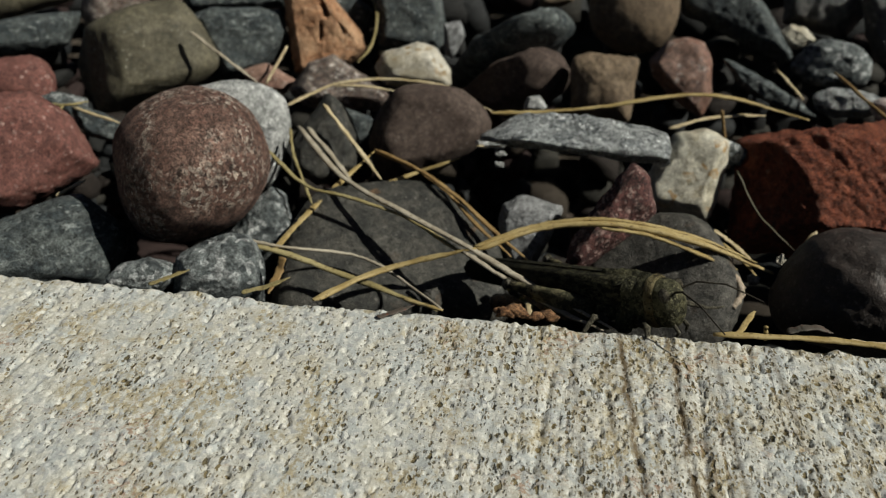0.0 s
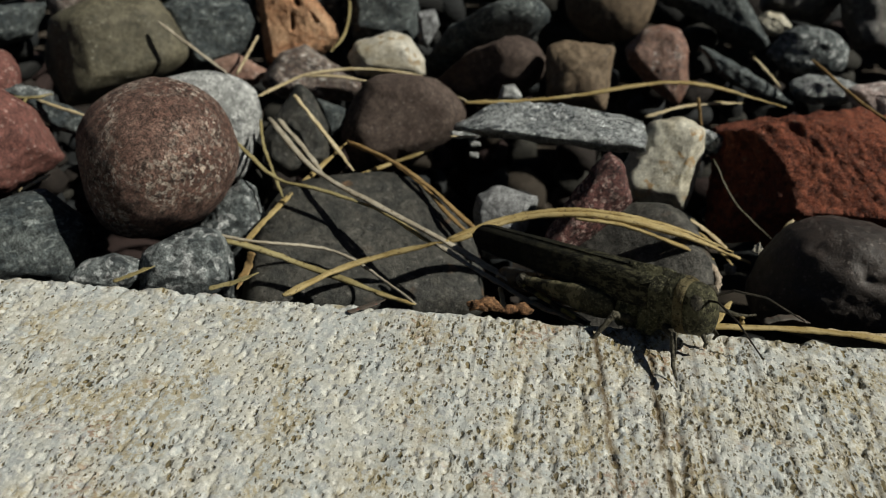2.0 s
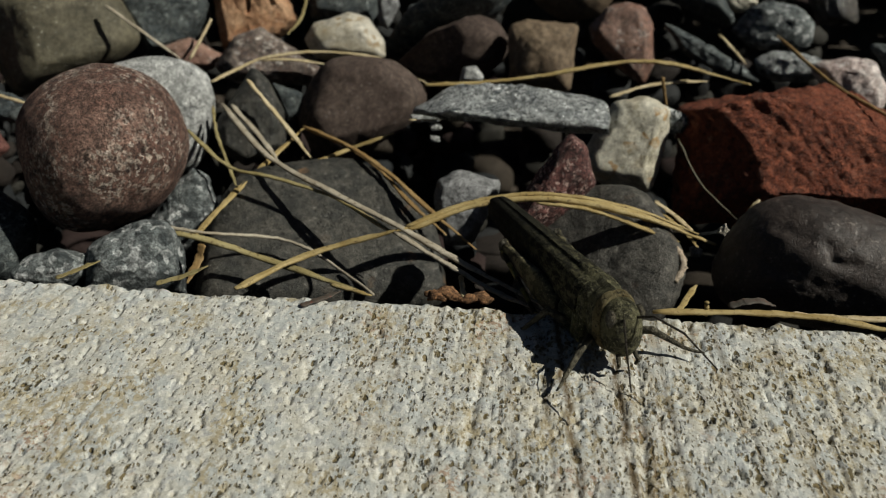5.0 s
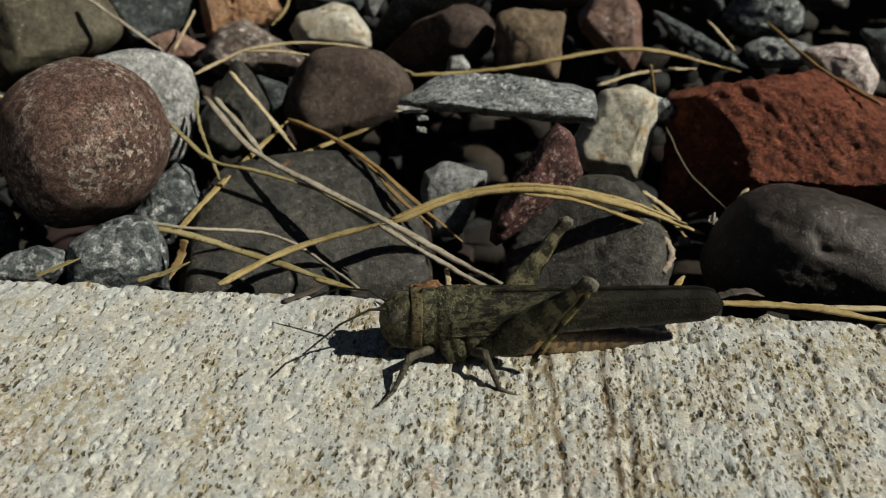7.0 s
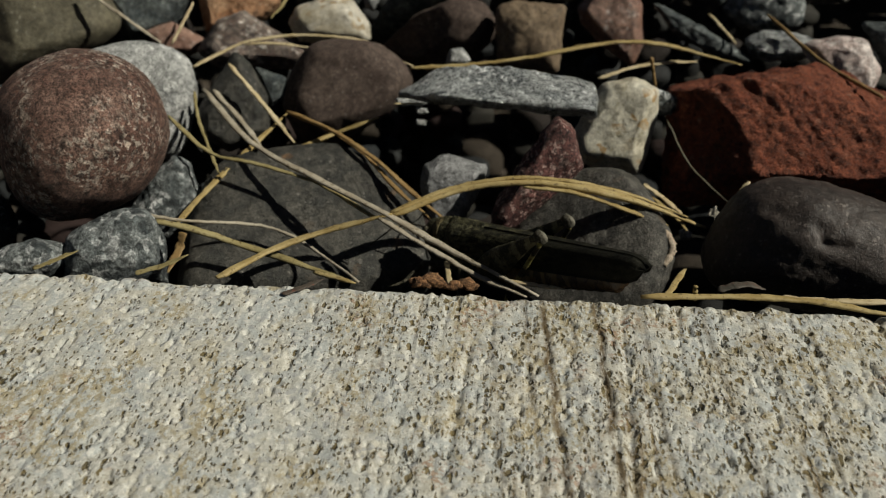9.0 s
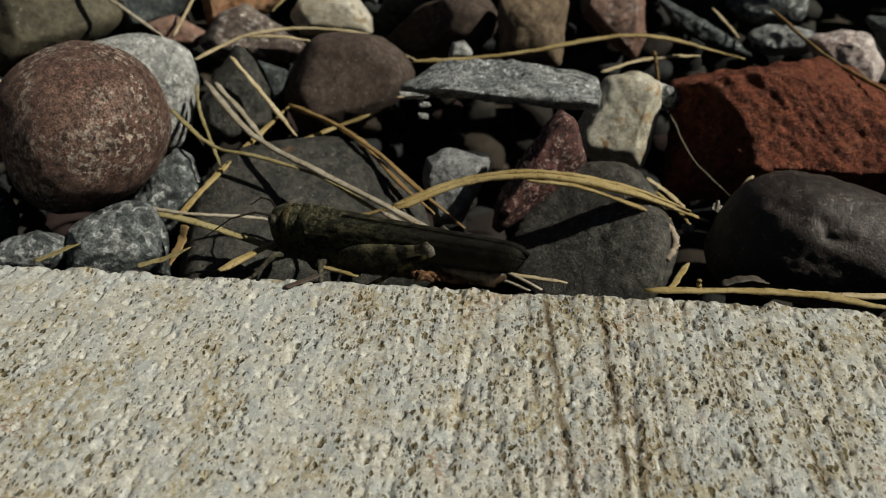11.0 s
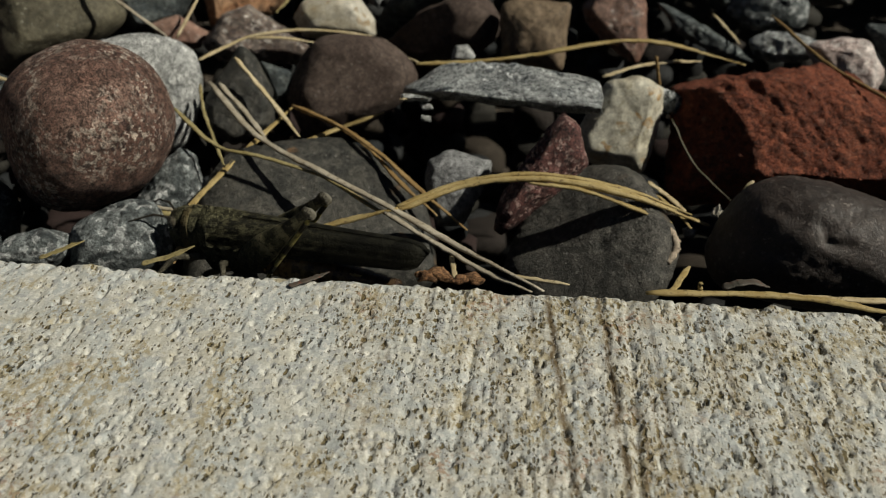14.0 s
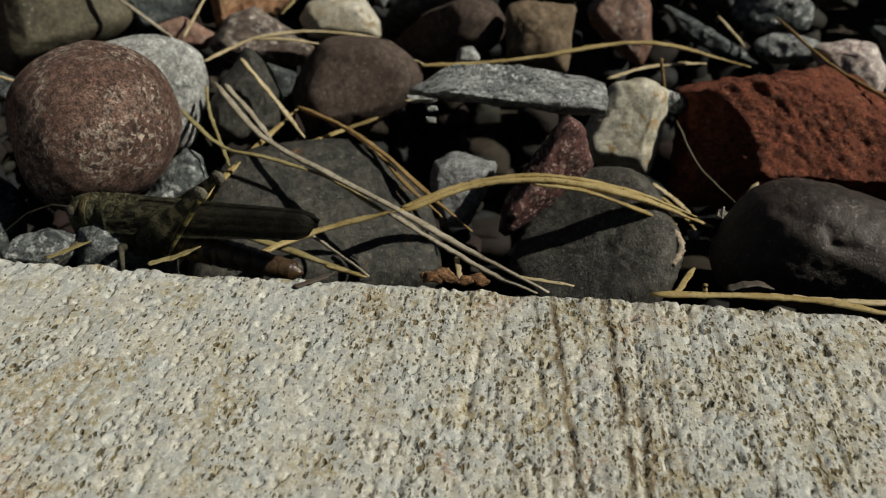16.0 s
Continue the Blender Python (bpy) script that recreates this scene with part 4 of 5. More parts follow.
stone("dark_blue_stone", M_SLATE, "dark bluish stone with one lit face", (-2.56, 12.23, 0.51), (-15, 10), 0.68, [(-179, 0.82), (-99, 0.90), (-95, 0.91), (-4, 0.90), (9, 0.79), (90, 0.93)], 24, 22, 1)
stone("grey_bit", M_GREYFINE, "small grey stone between larger dark stones", (-1.37, 11.18, 0.35), (-17, 7), 0.26, [(-173, 0.22), (-124, 0.41), (-27, 0.24), (17, 0.28), (101, 0.36)], 14, 24, 1)
stone("white_stone", M_WHITE, "rounded off-white quartz stone with a tan stain", (-1.94, 9.11, 0.25), (-18, 10), 0.51, [(-152, 0.77), (-95, 0.44), (-81, 0.52), (4, 0.79), (36, 0.63), (69, 0.56), (106, 0.51), (145, 0.73)], 13, 32, 0.7)
stone("white_pebble", M_WHITEGRAN, "tiny white pebble on dark stones", (0.79, 7.72, 0.09), (-20, 2), 0.17, [(-95, 0.14), (-35, 0.22), (36, 0.17), (101, 0.17), (162, 0.19)], 12, 25, 1)
stone("long_slate_stone", M_SLATE, "long blue-grey slate blade at the back of the gravel", (5.55, 13.77, 0.48), (-15, -10), 0.46, [(-162, 1.24), (-109, 0.48), (-31, 1.65), (39, 0.70), (95, 0.72)], 16, 20, 1)
stone("cream_pebble", M_CREAM, "small cream pebble at the back of the gravel", (7.35, 14.80, -0.20), (-15, -14), 0.31, [(-140, 0.32), (-98, 0.29), (-51, 0.33), (47, 0.31), (83, 0.28), (134, 0.36)], 12, 26, 1)
stone("green_grey_stone", M_GREYGRAN, "rounded grey-green stone with pale veins", (7.51, 11.63, 0.07), (-16, -16), 0.55, [(-126, 0.68), (-87, 0.50), (-52, 0.72), (3, 0.81), (48, 0.67), (78, 0.56), (118, 0.62), (152, 0.73)], 12, 28, 1)
stone("slate_sliver", M_SLATE, "thin dark slate sliver standing in the gravel", (5.78, 9.90, -0.06), (-18, -13), 0.29, [(-137, 0.40), (-117, 0.23), (-101, 0.27), (-53, 1.02), (62, 0.20), (66, 0.17), (76, 0.32)], 20, 18, 1)
stone("pale_flat_stone", M_SPARKLE, "pale grey flat granite stone", (7.41, 9.56, -0.12), (-18, -18), 0.34, [(-153, 0.64), (-104, 0.38), (-76, 0.31), (-12, 0.71), (68, 0.42), (91, 0.29), (125, 0.47)], 16, 24, 1)
stone("black_granite", M_BLACKGRAN, "black glittering granite stone at the back", (8.23, 16.13, 0.28), (-13, -15), 0.73, [(-170, 1.04), (-99, 0.70), (-95, 0.70), (-36, 0.96), (15, 1.03), (96, 0.64)], 16, 24, 1)
stone("brown_glitter_stone", M_BLACKGRAN, "brown glittering stone at the back of the gravel", (9.65, 14.92, 0.23), (-14, -19), 0.66, [(-165, 0.62), (-147, 0.64), (-81, 0.97), (14, 0.58), (97, 0.89)], 14, 24, 1)
stone("pinkwhite_stone", M_PINKWHITE, "pinkish white granite stone behind the brick", (8.13, 7.88, 0.18), (-19, -21), 0.45, [(-129, 0.41), (-100, 0.44), (-4, 0.64), (33, 0.50), (87, 0.47), (106, 0.50), (129, 0.66)], 16, 25, 1)
stone("back_tan_chip", M_TAN, "light brown stone at the back of the gravel", (0.94, 15.78, 0.44), (-14, 1), 0.41, [(-170, 0.51), (-95, 0.46), (-67, 0.44), (-8, 0.52), (92, 0.38)], 12, 25, 0.8)
stone("grey_right_stone", M_SLATE, "grey stone at the edge of the gravel patch", (9.26, 8.72, 0.25), (-18, -23), 0.36, [(-143, 0.30), (-141, 0.30), (-49, 0.51), (42, 0.32), (104, 0.48)], 14, 25, 1)
stone("white_chip", M_WHITE, "tiny white stone chip in the gap", (5.09, 3.64, -0.80), (-28, -15), 0.06, [(-100, 0.09), (-22, 0.08), (37, 0.09), (127, 0.08), (176, 0.08)], 14, 25, 1)
stone("pale_chip", M_GREYFINE, "small pale grey stone chip beside the broken rim", (4.57, 2.97, -0.81), (-30, -14), 0.07, [(-155, 0.09), (-87, 0.09), (-12, 0.09), (64, 0.08), (132, 0.10)], 14, 25, 1)
stone("pale_flake", M_WHITEGRAN, "thin pale stone flake wedged beside the granite plate", (0.05, 5.95, -0.10), (-23, 6), 0.10, [(-171, 0.24), (-91, 0.06), (-61, 0.16), (45, 0.20), (82, 0.07), (89, 0.06)], 16, 20, 1)
stone("pale_bit", M_WHITEGRAN, "small pale stone flake in the dark gap", (0.24, 6.01, -0.30), (-24, 6), 0.05, [(-160, 0.08), (-84, 0.05), (16, 0.10), (84, 0.04)], 16, 20, 1)
stone("pale_scrap", M_WHITEGRAN, "tiny pale stone flake in the dark gap", (0.25, 5.84, -0.45), (-25, 6), 0.05, [(-169, 0.08), (-97, 0.05), (6, 0.09), (80, 0.05)], 16, 20, 1)

gravel_bed()

rim_base = bpy.data.objects["dark_slate_stone"]
verts, faces = sweep(spline([(3.92, 2.62, -0.35), (4.07, 2.45, -0.41), (4.18, 2.29, -0.47), (4.22, 2.15, -0.55), (4.18, 2.05, -0.64), (4.09, 1.96, -0.74)], 6), [0.055 + 0.012 * math.sin(k * 1.3) + 0.01 * math.sin(k * 2.9) for k in range(31)], [0.045] * 31, 8)
rim = mesh_object("broken_rim", [rim_base.matrix_world.inverted() @ (v * CM) for v in verts], faces, M_RIM, rim_base, "pale tan broken edge")

# ---- dry needles, twigs and scraps ----
needle(M_STRAW, "long dry tan pine needle arching over dark stones", 0.118, [(-1.94, 0.63, -0.40), (-1.37, 1.59, -0.50), (-0.61, 1.97, -0.38), (0.22, 2.01, -0.12)])
needle(M_STRAW, "stiff dry tan pine needle arching to a pointed end", 0.156, [(0.17, 2.02, -0.17), (1.00, 2.40, 0.05), (1.78, 2.53, 0.18), (2.54, 2.55, 0.18), (3.58, 2.56, -0.02), (4.77, 2.72, -0.53)])
needle(M_STRAW, "dry tan pine needle twinned below a longer one", 0.094, [(2.04, 2.50, 0.15), (2.80, 2.46, 0.10), (3.46, 2.47, -0.12), (4.18, 2.52, -0.40)])
needle(M_GREYSTRAW, "grey weathered pine needle lying across stones", 0.109, [(-3.49, 5.36, 0.25), (-2.30, 3.88, 0.00), (-1.03, 2.79, -0.02), (0.00, 2.11, -0.12), (1.03, 1.44, -0.28), (2.26, 0.29, -0.20)])
needle(M_GREYSTRAW, "pale grey pine needle lying beside a twin", 0.086, [(0.03, 1.94, -0.15), (0.79, 1.44, -0.30), (1.52, 0.87, -0.35), (2.12, 0.33, -0.25)])
needle(M_OLIVESTRAW, "thin olive pine needle bent across dark stones", 0.078, [(-3.69, 4.11, 0.30), (-2.82, 3.41, 0.02), (-1.99, 3.16, -0.02), (-0.98, 2.80, -0.12), (-0.16, 2.17, -0.22), (0.30, 1.99, -0.32)])
needle(M_BROWNSTRAW, "curved brown pine needle over the dark stone", 0.086, [(-2.06, 5.36, -0.10), (-1.12, 4.72, -0.15), (-0.31, 4.02, -0.30), (0.34, 3.37, -0.50), (1.20, 2.47, -0.70)])
needle(M_BROWNSTRAW, "dark brown pine needle beside a curved one", 0.078, [(-2.04, 5.38, -0.15), (-1.19, 4.82, -0.20), (-0.55, 4.31, -0.35), (0.10, 3.43, -0.50), (0.72, 2.84, -0.70)])
needle(M_OLIVESTRAW, "thick olive-tan pine needle on the dark slab stone", 0.118, [(-3.66, 1.74, -0.20), (-2.71, 1.69, -0.30), (-1.65, 1.63, -0.60), (-0.22, 1.11, -0.70)])
twig(M_GREYSTRAW, "thin grey crooked twig on dark stones", 0.052, [(-3.54, 1.78, -0.15), (-2.74, 1.79, -0.25), (-1.96, 2.18, -0.50), (-1.51, 2.20, -0.60), (-1.01, 1.96, -0.70), (-0.16, 1.13, -0.70)])
needle(M_STRAW, "straight dry tan needle under grey ones", 0.102, [(-2.93, 1.97, -0.40), (-2.77, 3.11, -0.40), (-2.48, 4.32, -0.35), (-2.09, 5.48, -0.20)])
needle(M_STRAW, "short tan pine needle beside the brown stone", 0.094, [(-1.88, 4.47, -0.45), (-1.19, 5.13, -0.40), (-0.45, 5.46, -0.20)])
needle(M_PALESTRAW, "pale split pine needle leaning on a grey one", 0.094, [(-3.01, 5.43, 0.70), (-2.50, 5.32, 0.10), (-1.80, 4.71, -0.40)])
needle(M_GREYSTRAW, "pale grey pine needle next to a twin", 0.094, [(-3.30, 5.33, 0.25), (-2.67, 4.72, -0.05), (-2.19, 4.10, -0.20)])
needle(M_PALESTRAW, "pale dry needle curving behind the brown stone", 0.094, [(-4.14, 6.74, 0.10), (-3.70, 7.38, 0.20), (-3.24, 7.70, 0.30), (-2.39, 7.96, 0.35), (-1.19, 7.94, 0.30), (-0.56, 7.69, 0.10), (-0.04, 7.40, 0.00)])
needle(M_PALESTRAW, "pale dry needle forked from a curved one", 0.086, [(-3.40, 7.64, 0.25), (-2.83, 7.74, 0.25), (-2.19, 7.97, 0.10)])
needle(M_STRAW, "long tan needle bowed across the gravel", 0.118, [(-0.06, 7.07, 0.10), (0.85, 7.14, 0.15), (2.06, 7.24, 0.30), (3.03, 7.46, 0.45), (3.92, 7.74, 0.50), (4.73, 7.93, 0.40), (5.54, 7.98, 0.20), (6.20, 7.80, 0.10)])
needle(M_PALESTRAW, "pale needle behind the cream quartz", 0.094, [(3.48, 7.37, -0.10), (4.23, 7.79, -0.00), (4.93, 8.08, 0.00), (5.51, 8.44, -0.10)])
twig(M_BROWNSTRAW, "short dry brown twig standing on a stone", 0.065, [(4.35, 6.94, 0.50), (4.43, 7.02, 0.20), (4.51, 7.03, -0.10)])
needle(M_GREYSTRAW, "thin grey-brown stem across the olive stone", 0.086, [(-6.59, 8.08, 1.10), (-5.77, 7.88, 0.60), (-5.07, 7.69, 0.20)])
twig(M_PALESTRAW, "short grey twig leaning on stones", 0.065, [(-5.06, 8.19, 0.00), (-4.78, 8.99, 0.60)])
stem(M_OLIVESTRAW, "dry curled olive stem on a red rock", 0.065, [(-9.15, 5.57, 0.30), (-8.08, 5.25, 0.40), (-7.69, 5.51, 0.40)])
stem(M_OLIVESTRAW, "curled tip of a dry stem", 0.065, [(-8.09, 5.31, 0.40), (-8.04, 5.01, 0.30), (-7.86, 4.95, 0.10)])
needle(M_PALESTRAW, "pale needle end on a grey stone", 0.086, [(-8.13, 5.65, 0.20), (-6.99, 5.28, 0.10)])
needle(M_PALESTRAW, "pale short needle under the red rock", 0.086, [(-6.96, 2.73, -0.20), (-6.65, 3.22, -0.10)])
stem(M_OLIVESTRAW, "thin curved stem beside the orange rock", 0.065, [(-3.82, 13.22, 0.90), (-3.25, 11.34, 0.70), (-3.19, 10.38, 0.30), (-3.29, 9.40, 0.20)])
needle(M_PALESTRAW, "short pale needle on a slate sliver", 0.078, [(6.06, 10.59, 0.20), (6.41, 9.30, 0.00)])
twig(M_BROWNSTRAW, "long thin brown twig over pale stones", 0.072, [(7.03, 9.64, 0.50), (7.46, 7.32, 0.42), (7.79, 6.37, 0.40), (8.08, 5.73, 0.38)])
needle(M_STRAW, "long dry needle lying along the slab edge", 0.10, [(3.47, 0.02, 0.06), (4.51, 0.08, 0.08), (5.18, 0.09, 0.08), (5.83, 0.03, 0.06), (6.66, -0.19, 0.05)])
needle(M_PALESTRAW, "dry needle twinned along the slab edge", 0.094, [(5.13, 0.15, 0.05), (5.72, 0.12, 0.06), (6.80, 0.19, 0.05)])
needle(M_STRAW, "short dry needle stub against the dark stone", 0.086, [(3.81, 0.25, -0.10), (4.22, 1.22, -0.30)])
twig(M_STRAW, "tiny dry twig stub at the slab edge", 0.065, [(4.10, 0.11, 0.20), (4.13, 0.10, 0.00)])
needle(M_PALESTRAW, "short tan needle below the brick", 0.094, [(5.38, 3.58, -0.50), (5.59, 3.79, -0.30)])
stem(M_OLIVESTRAW, "thin bent olive stem beside the dark wedge stone", 0.058, [(-3.58, 5.13, 0.30), (-3.39, 4.64, 0.00), (-2.93, 3.77, -0.20), (-2.69, 3.31, -0.30)])
husk(M_PALESTRAW, "dry shredded husk behind the dark slate stone", 0.091, [(3.90, 3.38, -0.20), (4.16, 3.18, -0.30), (4.43, 2.87, -0.40)])
husk(M_STRAW, "dry split husk behind the dark slate stone", 0.065, [(3.93, 3.33, -0.30), (4.27, 2.90, -0.40), (4.48, 2.55, -0.50)])
stem(M_SHADEDSTEM, "thin shade-tinted stem in a gap between stones", 0.039, [(4.40, 4.89, 0.20), (4.75, 4.28, -0.30), (5.33, 3.84, -0.70)])
sliver(M_BROWNSTRAW, "dark brown bark sliver against granite", 0.130, [(-2.56, 1.25, -0.10), (-2.60, 1.09, -0.30), (-2.63, 0.70, -0.40)])
sliver(M_OLIVESTRAW, "olive leaf sliver at the slab edge", 0.104, [(-2.81, 0.15, -0.05), (-2.49, 0.27, 0.00), (-2.18, 0.40, 0.10)])
# added strip: a needle's cast shadow modelled as a dark sliver
sliver(M_LEAF_AND_SHADOW, "thin dark strip standing in for a needle's shadow on the slab edge", 0.085, [(-0.82, -0.25, 0.03), (-0.61, -0.09, 0.03), (-0.39, 0.1, 0.03)])
sliver(M_OLIVESTRAW, "olive leaf sliver on grey granite", 0.091, [(-4.17, 0.19, -0.10), (-3.93, 0.37, -0.05), (-3.69, 0.52, 0.00)])
sliver(M_PALESTRAW, "white needle sliver beside the granite plate", 0.065, [(-0.11, 4.92, 0.30), (0.41, 4.99, 0.30)])
needle(M_PALESTRAW, "pale broken needle end at the slab edge", 0.078, [(1.03, 1.42, -0.50), (1.15, 0.52, -0.30)])
needle(M_PALESTRAW, "pale needle pointing along the slab edge", 0.070, [(1.85, 0.75, -0.30), (2.59, 0.47, -0.20)])
needle(M_STRAW, "needle lying in the shade near the slab", 0.078, [(-0.67, 0.73, -0.30), (-0.04, 0.31, -0.15)])
needle(M_STRAW, "dry tan pine needle bound to an arching one", 0.084, [(0.18, 2.05, -0.12), (1.00, 2.46, 0.08), (1.78, 2.57, 0.22), (2.54, 2.61, 0.22), (3.58, 2.63, 0.02), (4.49, 2.68, -0.35)])
sliver(M_LEAF_AND_SHADOW, "flat withered leaf scrap with reddish edges beside the slab", 0.13, [(4.46, 0.41, -0.06), (4.64, 0.43, 0.00), (4.86, 0.48, 0.00), (5.05, 0.47, -0.06)])


# ---- the grasshopper ----
def loft(sections, sides=24):
    """Verts and faces through rows of x, z, half width, half height, squareness."""
    verts, faces = [], []
    for x, z, w, h, sq in sections:
        for s in range(sides):
            a = 2 * math.pi * s / sides
            c, d = math.cos(a), math.sin(a)
            verts.append((x, math.copysign(abs(c) ** (2 / sq), c) * w, z + math.copysign(abs(d) ** (2 / sq), d) * h))
    n = len(sections)
    for k in range(n - 1):
        for s in range(sides):
            t = (s + 1) % sides
            faces.append((k * sides + s, k * sides + t, (k + 1) * sides + t, (k + 1) * sides + s))
    faces += [tuple(range(sides - 1, -1, -1)), tuple(range((n - 1) * sides, n * sides))]
    return verts, faces


def between(rows, steps):
    """Smooth rows between the given ones."""
    rows = np.array(rows, float)
    u = np.linspace(0, len(rows) - 1, (len(rows) - 1) * steps + 1)
    i = np.clip(np.floor(u).astype(int), 0, len(rows) - 2)
    f = (u - i)[:, None]
    m = np.gradient(rows, axis=0)
    a, b, ma, mb = rows[i], rows[i + 1], m[i], m[i + 1]
    return (2 * f ** 3 - 3 * f ** 2 + 1) * a + (f ** 3 - 2 * f ** 2 + f) * ma + (-2 * f ** 3 + 3 * f ** 2) * b + (f ** 3 - f ** 2) * mb


def rough_up(verts, amount, seed):
    v = np.array([tuple(q) for q in verts])
    c = v.mean(0)
    d = v - c
    d /= np.linalg.norm(d, axis=1)[:, None] + 1e-9
    return v + d * (amount * bumps(v, 9, seed) + amount * 0.6 * bumps(v, 20, seed + 1))[:, None]


def limb(name, points, thick, material, parent, label="", sides=8, bend=0.25):
    """A jointed limb: straight lengths with rounded knees."""
    p = [Vector(q) for q in points]
    line, th = [], []
    for k in range(len(p) - 1):
        for u in (0.0, bend * 0.3, 0.5, 1 - bend * 0.3):
            line.append(p[k].lerp(p[k + 1], u))
            th.append(thick[k] + (thick[k + 1] - thick[k]) * u)
        if k:
            th[-4] *= 1.12
    line.append(p[-1])
    th.append(thick[-1])
    verts, faces = sweep(line, th, th, sides, up=(0.3, 0.1, 1))
    return mesh_object(name, np.array([tuple(v) for v in verts]) * CM, faces, material, parent, label)


TALL = np.array((1, 1, 1.03)) * CM


def grasshopper():
    body = tagged(new("grasshopper"), "mottled dark olive-brown grasshopper with folded wings crawling at the slab edge", "grasshopper")
    # the head: a rounded block with an upright face and domed crown
    w, f = ball(4)
    v = np.sign(w) * np.abs(w) ** .82 * (.245, .225, .325)
    v[:, 0] -= .05 * np.clip(-v[:, 2], 0, 1) + .10 * np.clip(v[:, 2] - .16, 0, 1)
    v[:, 0] += .03 * np.exp(-(v[:, 1] / .06) ** 2) * (w[:, 0] > 0)
    v += (.965, 0, .50)
    head = mesh_object("head", rough_up(v, .008, 1) * TALL, f, M_BODY, body)
    for s in (-1, 1):
        w, fc = ball(3)
        mesh_object("eye", (w * (.080, .055, .105) + (1.055, s * .175, .672)) * TALL, fc, M_EYE, head, "dark glossy oval eye")
        limb("antenna", [(1.17, s * .08, .72), (1.34, s * .18, .79), (1.66, s * .34, .72), (2.05, s * .50, .46)], [.017, .014, .012, .009], M_FEELER, head, "thin dark jointed antenna", sides=6)
        limb("palp", [(1.10, s * .10, .26), (1.17, s * .12, .17), (1.13, s * .11, .10)], [.03, .025, .018], M_LEG, head, sides=6)
    v, f = loft(between([(.90, .51, .20, .29, 2.4), (.895, .51, .245, .335, 2.4), (.84, .51, .256, .345, 2.5), (.78, .51, .256, .345, 2.5), (.765, .51, .22, .31, 2.4)], 4), 40)
    mesh_object("collar", rough_up(v, .006, 2) * TALL, f, M_COLLAR, body, "tan speckled collar behind the head")
    v, f = loft(between([(.80, .52, .225, .315, 2.4), (.77, .52, .25, .330, 2.5), (.68, .52, .252, .328, 2.5), (.63, .52, .245, .322, 2.5), (.57, .52, .268, .345, 2.6), (.42, .53, .282, .335, 2.6), (.34, .60, .275, .255, 2.6), (.24, .66, .23, .185, 2.5), (.10, .73, .13, .105, 2.3), (.02, .78, .04, .05, 2.2)], 4), 40)
    v = rough_up(v, .011, 3)
    v[:, 2] += .05 * np.exp(-(v[:, 1] / .035) ** 2) * (v[:, 2] > .7)
    mesh_object("pronotum", v * TALL, f, M_BODY, body, "rough saddle-shaped olive-brown pronotum")
    v, f = loft(between([(.60, .36, .18, .22, 2.4), (.45, .35, .225, .26, 2.4), (.30, .33, .235, .29, 2.4), (.05, .32, .24, .29, 2.4), (-.2, .33, .225, .27, 2.4), (-.38, .35, .20, .23, 2.3)], 4))
    mesh_object("thorax", rough_up(v, .02, 5) * TALL, f, M_BODY, body)
    # bulging plates above the leg roots
    for s in (-1, 1):
        for x, z, rx, rz, seed in ((.44, .31, .150, .235, 1), (.12, .30, .160, .215, 2)):
            w, fc = ball(4)
            v = np.sign(w) * np.abs(w) ** .8 * (rx, .075, rz)
            v[:, 0] += .25 * v[:, 2]
            v[:, 1] -= s * .03 * np.exp(-((v[:, 0] - .3 * v[:, 2]) / .02) ** 2) * (w[:, 1] * s > 0)
            mesh_object("side_plate", rough_up(v + (x, s * .225, z), .012, seed + 30) * TALL, fc, M_PLATE, body, "bulging olive side plate with a pale rim")
    rows = []
    for k in range(10):
        x0 = -.28 - .19 * k
        w, h, z = .24 - .0115 * k, .235 - .0105 * k, .30 - .003 * k
        rows += [(x0, z, w, h, 2.2), (x0 - .14, z, w * 1.02, h * 1.02, 2.2), (x0 - .175, z, w * .93, h * .93, 2.2)]
    rows += [(-2.19, .28, .085, .09, 2), (-2.27, .28, .045, .05, 2), (-2.30, .28, .012, .014, 2)]
    v, f = loft(rows)
    belly = mesh_object("abdomen", (np.array(v) - (-.2, 0, .38)) * CM, f, M_BELLY, body, "tan and black banded abdomen")
    # folded forewings: two stiff shells that meet along the back
    for s in (-1, 1):
        verts, faces = [], []
        n, m = 40, 14
        for shell in (0, 1):
            for a in range(n):
                u = a / (n - 1)
                x = .46 - 3.06 * u
                tip = math.sqrt(max(0.0, 1 - max(0.0, (u - .90) / .10) ** 2))
                low = .48 - .06 * min(1, u * 2.5) + .10 * u + (1 - tip) * .16
                top = .835 - .015 * u - (1 - tip) * .14
                out = (.292 - .145 * u) * (.55 + .45 * tip)
                for b in range(m):
                    w = b / (m - 1)
                    y = .012 + out * max(0.0, math.cos(w * math.pi / 2)) ** .5 - .012 * w
                    z = low + (top - low) * math.sin(w * math.pi / 2) ** .9
                    vein = .006 * math.sin(w * 26 + u * 3) + .004 * math.sin(u * 90 + w * 12)
                    verts.append((x, s * (y + vein - shell * .02), z - shell * .012 * w))
        k = np.arange(n * m).reshape(n, m)
        q = np.stack([k[:-1, :-1], k[1:, :-1], k[1:, 1:], k[:-1, 1:]], -1).reshape(-1, 4)
        rim = np.concatenate([k[:, 0], k[-1, 1:], k[-2::-1, -1], k[0, -2:0:-1]])
        nxt = np.roll(rim, -1)
        faces = [tuple(t) for t in q] + [tuple(t[::-1] + n * m) for t in q] + [(a, b, b + n * m, a + n * m) for a, b in zip(rim, nxt)]
